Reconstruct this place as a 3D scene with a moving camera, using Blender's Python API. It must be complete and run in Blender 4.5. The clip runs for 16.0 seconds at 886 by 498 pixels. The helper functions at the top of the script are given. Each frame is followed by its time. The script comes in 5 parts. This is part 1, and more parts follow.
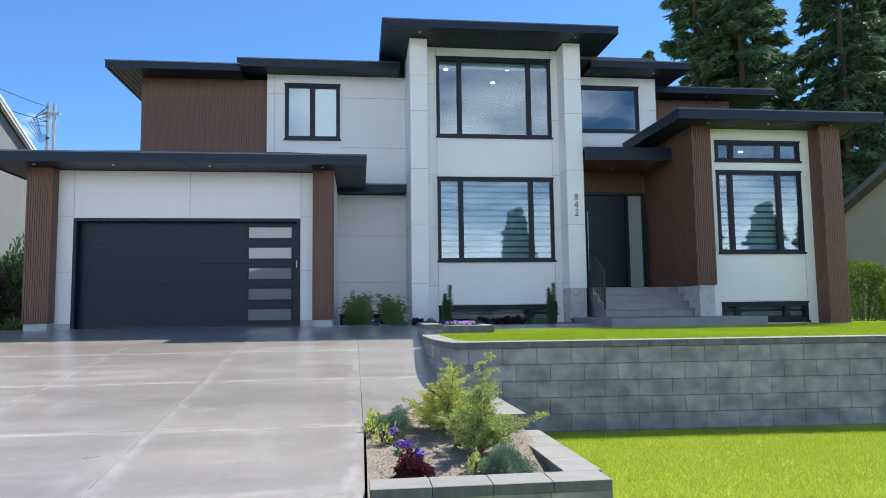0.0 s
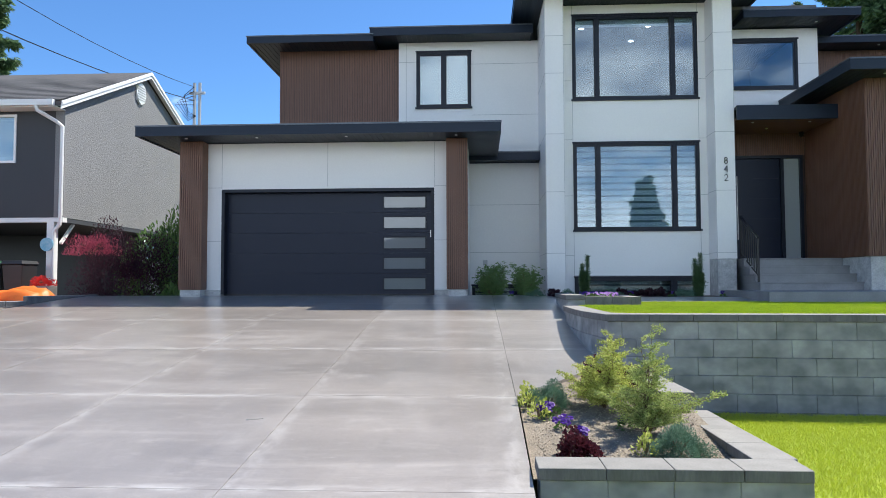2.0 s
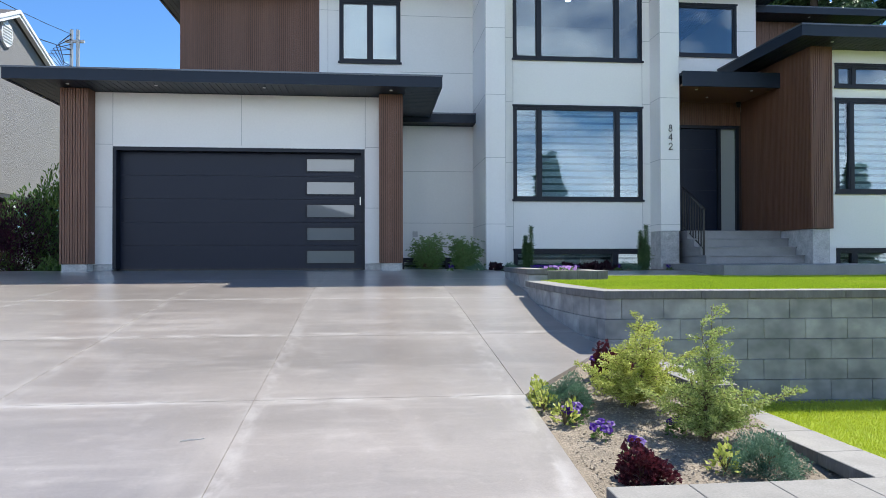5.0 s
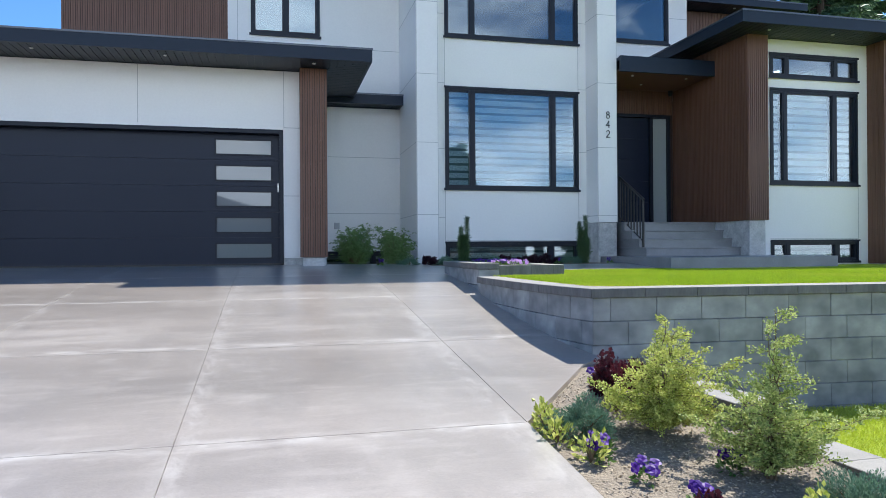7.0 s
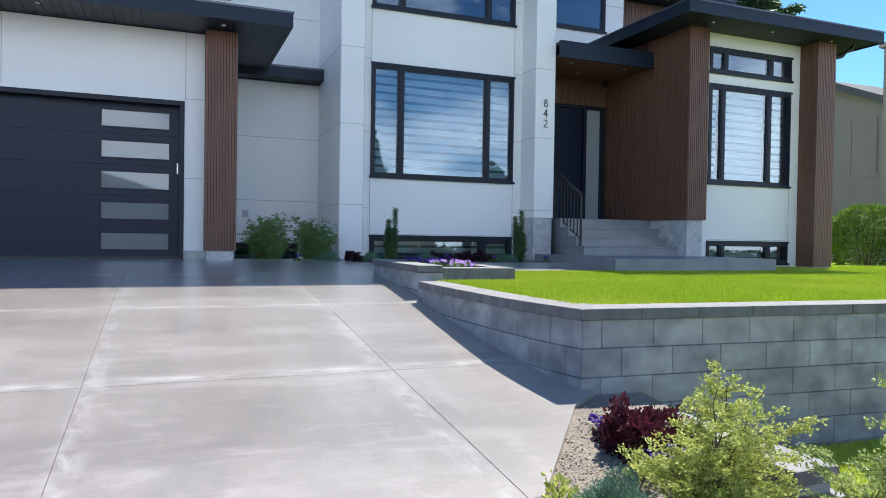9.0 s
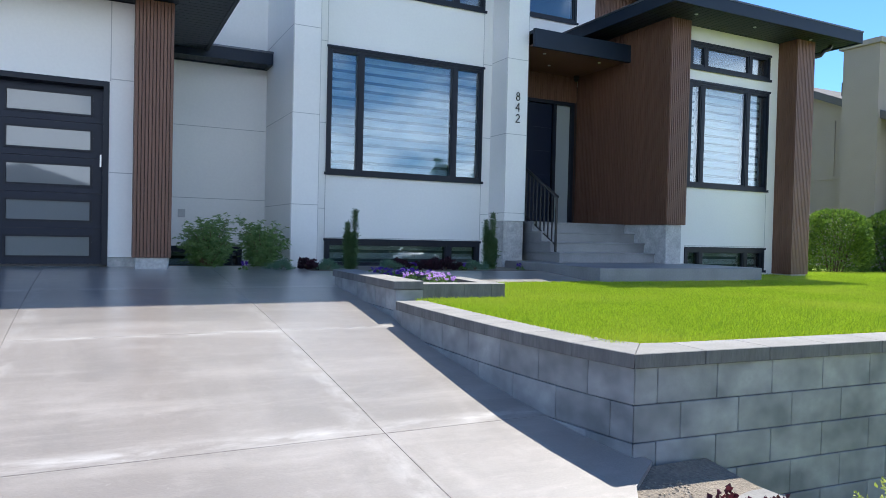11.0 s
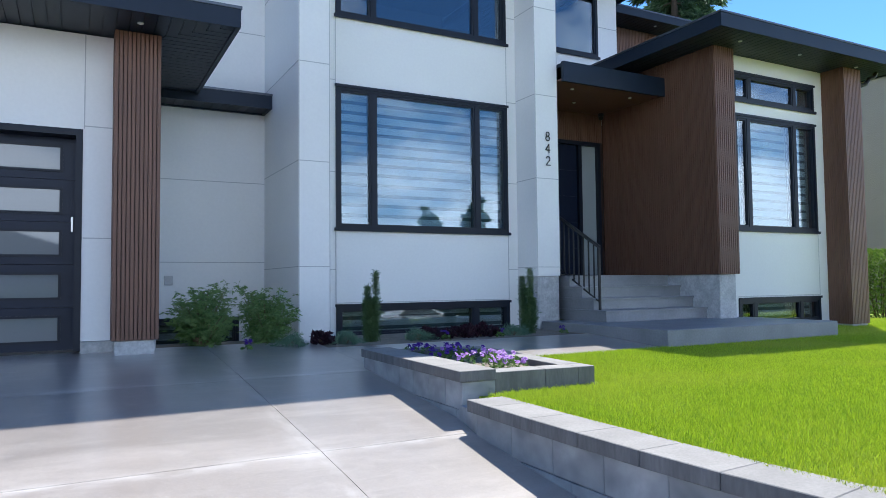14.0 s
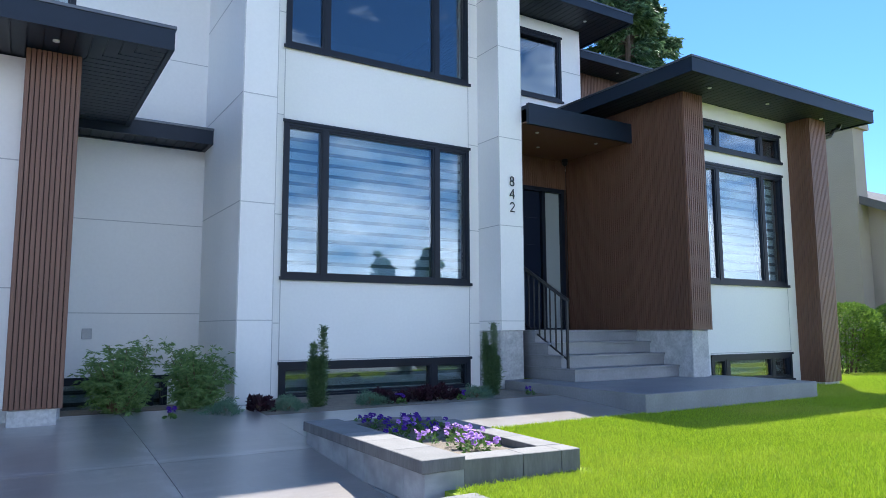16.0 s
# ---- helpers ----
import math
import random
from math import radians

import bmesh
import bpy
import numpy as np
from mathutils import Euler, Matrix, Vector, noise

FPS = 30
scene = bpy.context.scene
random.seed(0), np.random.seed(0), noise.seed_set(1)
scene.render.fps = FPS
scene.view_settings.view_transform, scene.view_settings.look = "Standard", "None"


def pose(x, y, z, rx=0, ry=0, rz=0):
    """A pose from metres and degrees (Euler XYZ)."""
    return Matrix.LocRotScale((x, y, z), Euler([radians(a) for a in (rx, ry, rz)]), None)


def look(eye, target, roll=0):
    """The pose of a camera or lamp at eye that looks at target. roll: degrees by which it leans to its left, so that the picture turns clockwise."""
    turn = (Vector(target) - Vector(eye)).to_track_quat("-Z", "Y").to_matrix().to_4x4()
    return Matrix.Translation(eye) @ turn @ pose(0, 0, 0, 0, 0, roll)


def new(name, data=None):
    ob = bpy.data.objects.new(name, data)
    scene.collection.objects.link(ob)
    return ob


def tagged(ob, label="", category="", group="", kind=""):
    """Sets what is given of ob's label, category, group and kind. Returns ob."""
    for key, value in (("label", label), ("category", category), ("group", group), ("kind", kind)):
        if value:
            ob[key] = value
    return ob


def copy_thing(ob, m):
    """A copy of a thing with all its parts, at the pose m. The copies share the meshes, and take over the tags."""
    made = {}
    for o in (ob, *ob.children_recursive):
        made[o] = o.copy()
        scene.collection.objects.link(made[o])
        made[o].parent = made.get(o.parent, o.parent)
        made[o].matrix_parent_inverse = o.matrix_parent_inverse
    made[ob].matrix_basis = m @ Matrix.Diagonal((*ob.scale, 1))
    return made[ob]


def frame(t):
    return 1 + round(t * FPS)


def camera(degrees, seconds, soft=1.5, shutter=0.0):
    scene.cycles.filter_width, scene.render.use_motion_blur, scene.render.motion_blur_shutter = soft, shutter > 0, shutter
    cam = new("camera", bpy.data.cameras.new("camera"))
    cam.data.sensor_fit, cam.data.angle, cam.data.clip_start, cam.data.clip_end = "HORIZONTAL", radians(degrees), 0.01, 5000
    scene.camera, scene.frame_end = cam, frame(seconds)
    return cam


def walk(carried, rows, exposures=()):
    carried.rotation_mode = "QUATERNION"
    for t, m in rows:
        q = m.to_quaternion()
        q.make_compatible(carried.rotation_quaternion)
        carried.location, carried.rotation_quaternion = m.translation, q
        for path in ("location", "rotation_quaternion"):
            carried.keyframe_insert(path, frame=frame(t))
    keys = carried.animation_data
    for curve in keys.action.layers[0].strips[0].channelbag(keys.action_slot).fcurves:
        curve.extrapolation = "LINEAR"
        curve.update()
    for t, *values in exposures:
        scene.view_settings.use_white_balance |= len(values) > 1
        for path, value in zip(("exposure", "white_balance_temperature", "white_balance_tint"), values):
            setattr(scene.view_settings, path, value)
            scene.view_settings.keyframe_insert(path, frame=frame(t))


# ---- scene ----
cam = camera(65.2, 16.0, soft=0.8)
PATH = [
    (0, (6.246, -15.964, 0.283), (6.484, -13.986, 0.459), -0.76),
    (0.5, (6.209, -15.924, 0.276), (6.359, -13.936, 0.442), -0.56),
    (1, (6.119, -15.854, 0.276), (6.183, -13.86, 0.423), -0.36),
    (1.5, (6.008, -15.741, 0.265), (5.983, -13.744, 0.39), -0.26),
    (2, (5.931, -15.578, 0.249), (5.824, -13.583, 0.347), -0.16),
    (2.5, (5.853, -15.345, 0.234), (5.681, -13.354, 0.305), -0.16),
    (3, (5.714, -15.138, 0.221), (5.546, -13.146, 0.265), -0.16),
    (3.5, (5.596, -14.87, 0.203), (5.497, -12.872, 0.236), -0.1),
    (4, (5.483, -14.591, 0.209), (5.49, -12.591, 0.238), -0.1),
    (4.5, (5.279, -14.354, 0.223), (5.389, -12.357, 0.249), -0.1),
    (7, (4.752, -12.819, 0.217), (5.222, -10.875, 0.221), -0.4),
    (7.5, (4.689, -12.455, 0.252), (5.242, -10.534, 0.246), -0.2),
    (8, (4.709, -12.118, 0.283), (5.334, -10.219, 0.264), 0.2),
    (8.5, (4.719, -11.788, 0.321), (5.405, -9.91, 0.298), 0.5),
    (9, (4.697, -11.473, 0.366), (5.432, -9.613, 0.333), 0.9),
    (11.5, (4.804, -9.842, 0.557), (5.728, -8.069, 0.526), 1.2),
    (12, (4.791, -9.516, 0.615), (5.743, -7.757, 0.608), 0.9),
    (12.5, (4.824, -9.23, 0.62), (5.788, -7.478, 0.642), 0.6),
    (13, (4.836, -8.941, 0.647), (5.798, -7.188, 0.698), 0.1),
    (13.5, (4.796, -8.701, 0.677), (5.745, -6.942, 0.752), -0.4),
    (14, (4.846, -8.475, 0.691), (5.783, -6.71, 0.789), -0.6),
    (14.5, (4.949, -8.261, 0.728), (5.895, -6.503, 0.847), -0.6),
    (15, (5.026, -8.027, 0.762), (6.003, -6.287, 0.901), -0.5),
    (15.5, (5.096, -7.835, 0.79), (6.112, -6.121, 0.964), -0.2),
    (16, (5.203, -7.699, 0.832), (6.253, -6.012, 1.058), -0.2),
]
walk(cam, [(t, look(eye, target, roll)) for t, eye, target, roll in PATH], exposures=[(0, 0.97, 5800, 5), (3, 0.96, 5950, 6), (7, 1.07, 5750, 6), (9, 1.08, 5700, 7), (11.5, 1.05, 5650, 7), (14, 1.13, 5560, 8), (16, 1.29, 5500, 9)])

# ---- world, sun and exposure ----
SUN_WAY = Vector((0.545, 0.395, 1.0)).normalized()
world = bpy.data.worlds.new("sky")
scene.world = world
world.use_nodes = True
wn, wl = world.node_tree.nodes, world.node_tree.links
wn.clear()
sky = wn.new("ShaderNodeTexSky")
sky.sky_type, sky.sun_disc = "NISHITA", False
sky.sun_elevation = math.asin(SUN_WAY.z)
sky.sun_rotation = math.atan2(SUN_WAY.x, SUN_WAY.y)
sky.altitude, sky.air_density, sky.dust_density, sky.ozone_density = 1200, 1.0, 0.15, 4.0
tc = wn.new("ShaderNodeTexCoord")
mp = wn.new("ShaderNodeMapping")
mp.inputs["Scale"].default_value = (1.0, 1.0, 2.2)
mp.inputs["Location"].default_value = (0.35, 0.0, 0.1)
cn = wn.new("ShaderNodeTexNoise")
cn.inputs["Scale"].default_value, cn.inputs["Detail"].default_value, cn.inputs["Roughness"].default_value = 2.6, 8, 0.6
cr = wn.new("ShaderNodeValToRGB")
cr.color_ramp.elements[0].position, cr.color_ramp.elements[1].position = 0.54, 0.72
cm = wn.new("ShaderNodeMixRGB")
cm.inputs[2].default_value = (13.0, 13.5, 14.2, 1)
bg = wn.new("ShaderNodeBackground")
bg.inputs["Strength"].default_value = 0.102
wo = wn.new("ShaderNodeOutputWorld")
wl.new(tc.outputs["Generated"], mp.inputs["Vector"])
wl.new(mp.outputs["Vector"], cn.inputs["Vector"])
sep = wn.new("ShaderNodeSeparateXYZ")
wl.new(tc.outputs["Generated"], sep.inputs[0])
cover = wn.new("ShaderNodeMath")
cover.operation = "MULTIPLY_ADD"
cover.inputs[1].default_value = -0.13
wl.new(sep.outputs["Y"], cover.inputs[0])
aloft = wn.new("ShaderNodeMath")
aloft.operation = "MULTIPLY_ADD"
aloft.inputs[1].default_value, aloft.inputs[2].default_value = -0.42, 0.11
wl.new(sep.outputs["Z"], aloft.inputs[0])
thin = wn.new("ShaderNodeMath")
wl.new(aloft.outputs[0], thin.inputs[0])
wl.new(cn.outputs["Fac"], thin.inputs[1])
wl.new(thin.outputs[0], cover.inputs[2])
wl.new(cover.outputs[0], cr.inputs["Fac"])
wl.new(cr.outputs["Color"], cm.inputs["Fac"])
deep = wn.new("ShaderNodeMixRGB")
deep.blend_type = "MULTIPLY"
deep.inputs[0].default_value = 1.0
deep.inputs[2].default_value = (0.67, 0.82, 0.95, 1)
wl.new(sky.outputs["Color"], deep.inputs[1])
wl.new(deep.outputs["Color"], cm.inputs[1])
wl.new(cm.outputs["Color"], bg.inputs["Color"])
wl.new(bg.outputs["Background"], wo.inputs["Surface"])

sun_data = bpy.data.lights.new("sun", "SUN")
sun_data.energy, sun_data.angle, sun_data.color = 4.5, radians(0.53), (1.0, 0.89, 0.75)
sun = new("sun", sun_data)
sun.matrix_world = look(SUN_WAY * 60, (0, 0, 0))


# ---- materials ----
def material(name, color, rough=0.6, metal=0.0, grain=0.0, grain_scale=40.0, stain=0.0, stain_scale=1.5, bump=0.0, bump_scale=60.0,
             stretch=(1, 1, 1), vary=0.0, tint=None, spec=0.5):
    """A principled material: base colour varied by fine grain, wide stains and, by object or island, a random shift; bump from fine noise."""
    m = bpy.data.materials.new(name)
    m.use_nodes = True
    n, l = m.node_tree.nodes, m.node_tree.links
    p = n["Principled BSDF"]
    p.inputs["Roughness"].default_value, p.inputs["Metallic"].default_value = rough, metal
    p.inputs["Specular IOR Level"].default_value = spec
    co = n.new("ShaderNodeTexCoord")
    ma = n.new("ShaderNodeMapping")
    ma.inputs["Scale"].default_value = stretch
    l.new(co.outputs["Object"], ma.inputs["Vector"])
    last = n.new("ShaderNodeRGB")
    last.outputs[0].default_value = (*color, 1)
    out = last.outputs[0]

    def shade(amount, fac_socket, dark):
        nonlocal out
        mix = n.new("ShaderNodeMixRGB")
        mix.blend_type = "MIX"
        mix.inputs[2].default_value = (*dark, 1)
        sc = n.new("ShaderNodeMath")
        sc.operation = "MULTIPLY"
        sc.inputs[1].default_value = amount
        l.new(fac_socket, sc.inputs[0])
        l.new(sc.outputs[0], mix.inputs[0])
        l.new(out, mix.inputs[1])
        out = mix.outputs[0]

    def noise_fac(scale, detail, lo, hi):
        t = n.new("ShaderNodeTexNoise")
        t.inputs["Scale"].default_value, t.inputs["Detail"].default_value = scale, detail
        l.new(ma.outputs["Vector"], t.inputs["Vector"])
        r = n.new("ShaderNodeMapRange")
        r.inputs["From Min"].default_value, r.inputs["From Max"].default_value = lo, hi
        l.new(t.outputs["Fac"], r.inputs["Value"])
        return r.outputs["Result"]

    dark = tint or tuple(c * 0.45 for c in color)
    if stain:
        shade(stain, noise_fac(stain_scale, 6, 0.35, 0.7), dark)
    if grain:
        shade(grain, noise_fac(grain_scale, 4, 0.3, 0.7), tuple(c * 0.35 for c in color))
    if vary:
        info = n.new("ShaderNodeObjectInfo")
        geo = n.new("ShaderNodeNewGeometry")
        add = n.new("ShaderNodeMath")
        add.operation = "ADD"
        l.new(info.outputs["Random"], add.inputs[0])
        l.new(geo.outputs["Random Per Island"], add.inputs[1])
        fr = n.new("ShaderNodeMath")
        fr.operation = "FRACT"
        l.new(add.outputs[0], fr.inputs[0])
        shade(vary, fr.outputs[0], tuple(c * 0.4 for c in color))
    l.new(out, p.inputs["Base Color"])
    if bump:
        t = n.new("ShaderNodeTexNoise")
        t.inputs["Scale"].default_value, t.inputs["Detail"].default_value = bump_scale, 5
        l.new(ma.outputs["Vector"], t.inputs["Vector"])
        b = n.new("ShaderNodeBump")
        b.inputs["Strength"].default_value, b.inputs["Distance"].default_value = bump, 0.02
        l.new(t.outputs["Fac"], b.inputs["Height"])
        l.new(b.outputs["Normal"], p.inputs["Normal"])
    return m


def leaf_material(name, color, color2, rough=0.5):
    """Foliage: two tints by island, with some light let through."""
    m = bpy.data.materials.new(name)
    m.use_nodes = True
    n, l = m.node_tree.nodes, m.node_tree.links
    p = n["Principled BSDF"]
    p.inputs["Roughness"].default_value = rough
    p.inputs["Specular IOR Level"].default_value = 0.35
    geo = n.new("ShaderNodeNewGeometry")
    mix = n.new("ShaderNodeMixRGB")
    mix.inputs[1].default_value, mix.inputs[2].default_value = (*color, 1), (*color2, 1)
    l.new(geo.outputs["Random Per Island"], mix.inputs[0])
    l.new(mix.outputs[0], p.inputs["Base Color"])
    tr = n.new("ShaderNodeBsdfTranslucent")
    l.new(mix.outputs[0], tr.inputs["Color"])
    ms = n.new("ShaderNodeMixShader")
    ms.inputs[0].default_value = 0.3
    l.new(p.outputs[0], ms.inputs[1])
    l.new(tr.outputs[0], ms.inputs[2])
    l.new(ms.outputs[0], n["Material Output"].inputs["Surface"])
    return m


def glass_material(name, tint, gloss, rough=0.0):
    """A coated pane: clear behind, with a mirror coat that rises at grazing angles."""
    m = bpy.data.materials.new(name)
    m.use_nodes = True
    n, l = m.node_tree.nodes, m.node_tree.links
    n.remove(n["Principled BSDF"])
    t = n.new("ShaderNodeBsdfTransparent")
    t.inputs["Color"].default_value = (*tint, 1)
    g = n.new("ShaderNodeBsdfGlossy")
    g.inputs["Roughness"].default_value = rough
    g.inputs["Color"].default_value = (0.92, 0.97, 1.0, 1)
    lw = n.new("ShaderNodeLayerWeight")
    f = n.new("ShaderNodeMath")
    f.operation = "POWER"
    f.inputs[1].default_value = 4.0
    l.new(lw.outputs["Facing"], f.inputs[0])
    a = n.new("ShaderNodeMath")
    a.operation, a.use_clamp = "ADD", True
    a.inputs[1].default_value = gloss
    l.new(f.outputs[0], a.inputs[0])
    ms = n.new("ShaderNodeMixShader")
    l.new(a.outputs[0], ms.inputs[0])
    l.new(t.outputs[0], ms.inputs[1])
    l.new(g.outputs[0], ms.inputs[2])
    l.new(ms.outputs[0], n["Material Output"].inputs["Surface"])
    return m


def glow_material(name, color, strength):
    m = bpy.data.materials.new(name)
    m.use_nodes = True
    p = m.node_tree.nodes["Principled BSDF"]
    p.inputs["Base Color"].default_value = (*color, 1)
    p.inputs["Emission Color"].default_value = (*color, 1)
    p.inputs["Emission Strength"].default_value = strength
    return m


def grass_material(name="grass_blade", dry_from=0.48, dry_most=0.55):
    """Mown blades: tints by blade, and wide patches that have dried to a paler yellow."""
    m = leaf_material(name, (0.18, 0.29, 0.008), (0.53, 0.65, 0.03))
    n, l = m.node_tree.nodes, m.node_tree.links
    p = n["Principled BSDF"]
    fresh = p.inputs["Base Color"].links[0].from_socket
    co = n.new("ShaderNodeTexCoord")
    t = n.new("ShaderNodeTexNoise")
    t.inputs["Scale"].default_value, t.inputs["Detail"].default_value = 0.42, 3
    l.new(co.outputs["Object"], t.inputs["Vector"])
    r = n.new("ShaderNodeMapRange")
    r.inputs["From Min"].default_value, r.inputs["From Max"].default_value, r.inputs["To Max"].default_value = dry_from, dry_from + 0.18, dry_most
    l.new(t.outputs["Fac"], r.inputs["Value"])
    dry = n.new("ShaderNodeMixRGB")
    dry.inputs[2].default_value = (0.62, 0.60, 0.09, 1)
    l.new(r.outputs["Result"], dry.inputs[0])
    l.new(fresh, dry.inputs[1])
    l.new(dry.outputs[0], p.inputs["Base Color"])
    return m


def driveway_material():
    """Broomed grey concrete: dark and pale cloudy patches, cross streaks, fine speckle, and pale bloom along the cross joints."""
    m = material("driveway_concrete", (0.38, 0.335, 0.30), 0.29, spec=0.65, stain=0.7, stain_scale=0.8, tint=(0.215, 0.19, 0.17), grain=0.3, grain_scale=110,
                 bump=0.12, bump_scale=140, stretch=(0.55, 1.4, 1))
    n, l = m.node_tree.nodes, m.node_tree.links
    p = n["Principled BSDF"]
    last = p.inputs["Base Color"].links[0].from_socket
    co = n.new("ShaderNodeTexCoord")

    def field(scale, stretch, lo, hi, amount, warp=0.6):
        ma = n.new("ShaderNodeMapping")
        ma.inputs["Scale"].default_value = stretch
        l.new(co.outputs["Object"], ma.inputs["Vector"])
        t = n.new("ShaderNodeTexNoise")
        t.inputs["Scale"].default_value, t.inputs["Detail"].default_value, t.inputs["Distortion"].default_value = scale, 8, warp
        t.inputs["Roughness"].default_value = 0.62
        l.new(ma.outputs["Vector"], t.inputs["Vector"])
        r = n.new("ShaderNodeMapRange")
        r.inputs["From Min"].default_value, r.inputs["From Max"].default_value, r.inputs["To Max"].default_value = lo, hi, amount
        l.new(t.outputs["Fac"], r.inputs["Value"])
        return r.outputs["Result"]

    def blend(fac, color):
        nonlocal last
        mix = n.new("ShaderNodeMixRGB")
        mix.inputs[2].default_value = (*color, 1)
        l.new(fac, mix.inputs[0])
        l.new(last, mix.inputs[1])
        last = mix.outputs[0]

    def maths(op, a, b):
        q = n.new("ShaderNodeMath")
        q.operation = op
        for i, v in enumerate((a, b)):
            if isinstance(v, float):
                q.inputs[i].default_value = v
            else:
                l.new(v, q.inputs[i])
        return q.outputs[0]

    pale = (0.54, 0.49, 0.445)
    blend(field(0.9, (0.5, 2.2, 1), 0.52, 0.74, 0.55), pale)
    blend(field(4.5, (0.3, 2.0, 1), 0.54, 0.8, 0.35), pale)
    blend(field(1.7, (1.2, 0.5, 1), 0.55, 0.75, 0.5), (0.20, 0.18, 0.165))
    blend(field(3.4, (1, 1, 1), 0.62, 0.76, 0.35, 0.2), pale)
    blend(field(1.6, (1.6, 0.4, 1), 0.54, 0.76, 0.3), pale)
    blend(field(14.0, (1, 1, 1), 0.6, 0.72, 0.3, 0.0), (0.22, 0.2, 0.185))
    sep = n.new("ShaderNodeSeparateXYZ")
    l.new(co.outputs["Object"], sep.inputs[0])
    saw = maths("FRACT", maths("DIVIDE", maths("ADD", sep.outputs["Y"], 18.83), 2.24), 0.0)
    near = maths("MULTIPLY", maths("ABSOLUTE", maths("SUBTRACT", saw, 0.5), 0.0), 22.0)
    near = maths("MAXIMUM", maths("SUBTRACT", 1.0, near), 0.0)
    blend(field(7.0, (0.8, 1.3, 1), 0.5, 0.72, 0.32, 0.2), (0.23, 0.2, 0.18))
    blend(field(5.0, (0.9, 1.5, 1), 0.55, 0.75, 0.35, 0.2), (0.52, 0.475, 0.44))
    lane = maths("FRACT", maths("ADD", maths("DIVIDE", maths("SUBTRACT", sep.outputs["X"], 0.38), 1.93), 20.5), 0.0)
    lane = maths("MAXIMUM", maths("SUBTRACT", 1.0, maths("MULTIPLY", maths("ABSOLUTE", maths("SUBTRACT", lane, 0.5), 0.0), 16.0)), 0.0)
    blend(maths("MULTIPLY", lane, field(6.0, (1.6, 0.7, 1), 0.45, 0.62, 0.5, 0.3)), (0.58, 0.545, 0.51))
    blend(maths("MULTIPLY", near, field(5.0, (0.6, 1.8, 1), 0.43, 0.6, 0.75, 0.3)), (0.60, 0.565, 0.53))
    blend(field(30.0, (1, 1, 1), 0.66, 0.72, 0.5, 0.0), (0.60, 0.57, 0.54))
    l.new(last, p.inputs["Base Color"])
    p.inputs["Coat Weight"].default_value, p.inputs["Coat Roughness"].default_value = 0.8, 0.28
    return m


M_PANEL = material("white_panel", (0.82, 0.81, 0.775), 0.55, grain=0.05, grain_scale=25, stain=0.06, stain_scale=0.8, bump=0.03, bump_scale=180)
M_TRIM = material("panel_trim", (0.50, 0.50, 0.485), 0.45, grain=0.1)
M_WOOD = material("composite_slat", (0.19, 0.092, 0.055), 0.5, grain=0.35, grain_scale=30, stretch=(1, 1, 0.06), stain=0.2, stain_scale=2, bump=0.08, bump_scale=50, vary=0.25)
M_WOODBACK = material("slat_backing", (0.045, 0.022, 0.014), 0.7, grain=0.2)
M_METAL = material("charcoal_metal", (0.009, 0.018, 0.035), 0.45, grain=0.15, grain_scale=6, stain=0.15, stain_scale=0.7, spec=0.3)
M_SOFFIT = material("charcoal_soffit", (0.008, 0.018, 0.032), 0.5, grain=0.15, vary=0.3)
M_FLASH = material("flashing", (0.10, 0.11, 0.125), 0.35, metal=0.6)
M_FRAME = material("black_window_frame", (0.007, 0.011, 0.021), 0.42, grain=0.1, spec=0.3)
M_GDOOR = material("garage_door_charcoal", (0.008, 0.0135, 0.031), 0.4, grain=0.15, grain_scale=120, stretch=(0.1, 1, 1), bump=0.05, bump_scale=150, spec=0.3)
M_DOOR = material("front_door_navy", (0.007, 0.013, 0.03), 0.35, grain=0.1, spec=0.25)
M_GLASS = glass_material("window_glass", (0.70, 0.78, 0.82), 0.125)
M_LOWGLASS = glass_material("basement_glass", (0.62, 0.68, 0.69), 0.10)
M_GPANE = material("frosted_door_pane", (0.20, 0.21, 0.21), 0.03, spec=0.9, grain=0.04)
M_PALM = leaf_material("palmate_leaf", (0.09, 0.18, 0.045), (0.25, 0.36, 0.12))
M_SIDEL = material("frosted_sidelight", (0.30, 0.33, 0.33), 0.3, grain=0.05)
M_BLIND = material("blind_opaque", (0.86, 0.87, 0.86), 0.8, grain=0.05, grain_scale=200)
M_SHADE = material("roller_shade", (0.42, 0.46, 0.47), 0.8, grain=0.05, grain_scale=200)
M_SHEER = material("blind_sheer", (0.15, 0.18, 0.20), 0.85)
M_ROOM = material("room_wall", (0.15, 0.145, 0.135), 0.9, grain=0.05)
M_ROOMFLOOR = material("room_floor", (0.16, 0.11, 0.075), 0.6, grain=0.2)
M_LAMP = glow_material("lamp_glow", (1.0, 0.93, 0.82), 14.0)
M_LAMPRIM = material("lamp_rim", (0.6, 0.6, 0.6), 0.4)
M_DRIVE = driveway_material()
M_JOINT = material("joint_dark", (0.21, 0.195, 0.18), 0.9)
M_STEP = material("step_concrete", (0.28, 0.28, 0.285), 0.38, stain=0.4, stain_scale=2.5, grain=0.25, bump=0.12, bump_scale=120)
M_CONC = material("raw_concrete", (0.60, 0.595, 0.57), 0.85, stain=0.6, stain_scale=7, grain=0.4, grain_scale=30, bump=0.5, bump_scale=25)
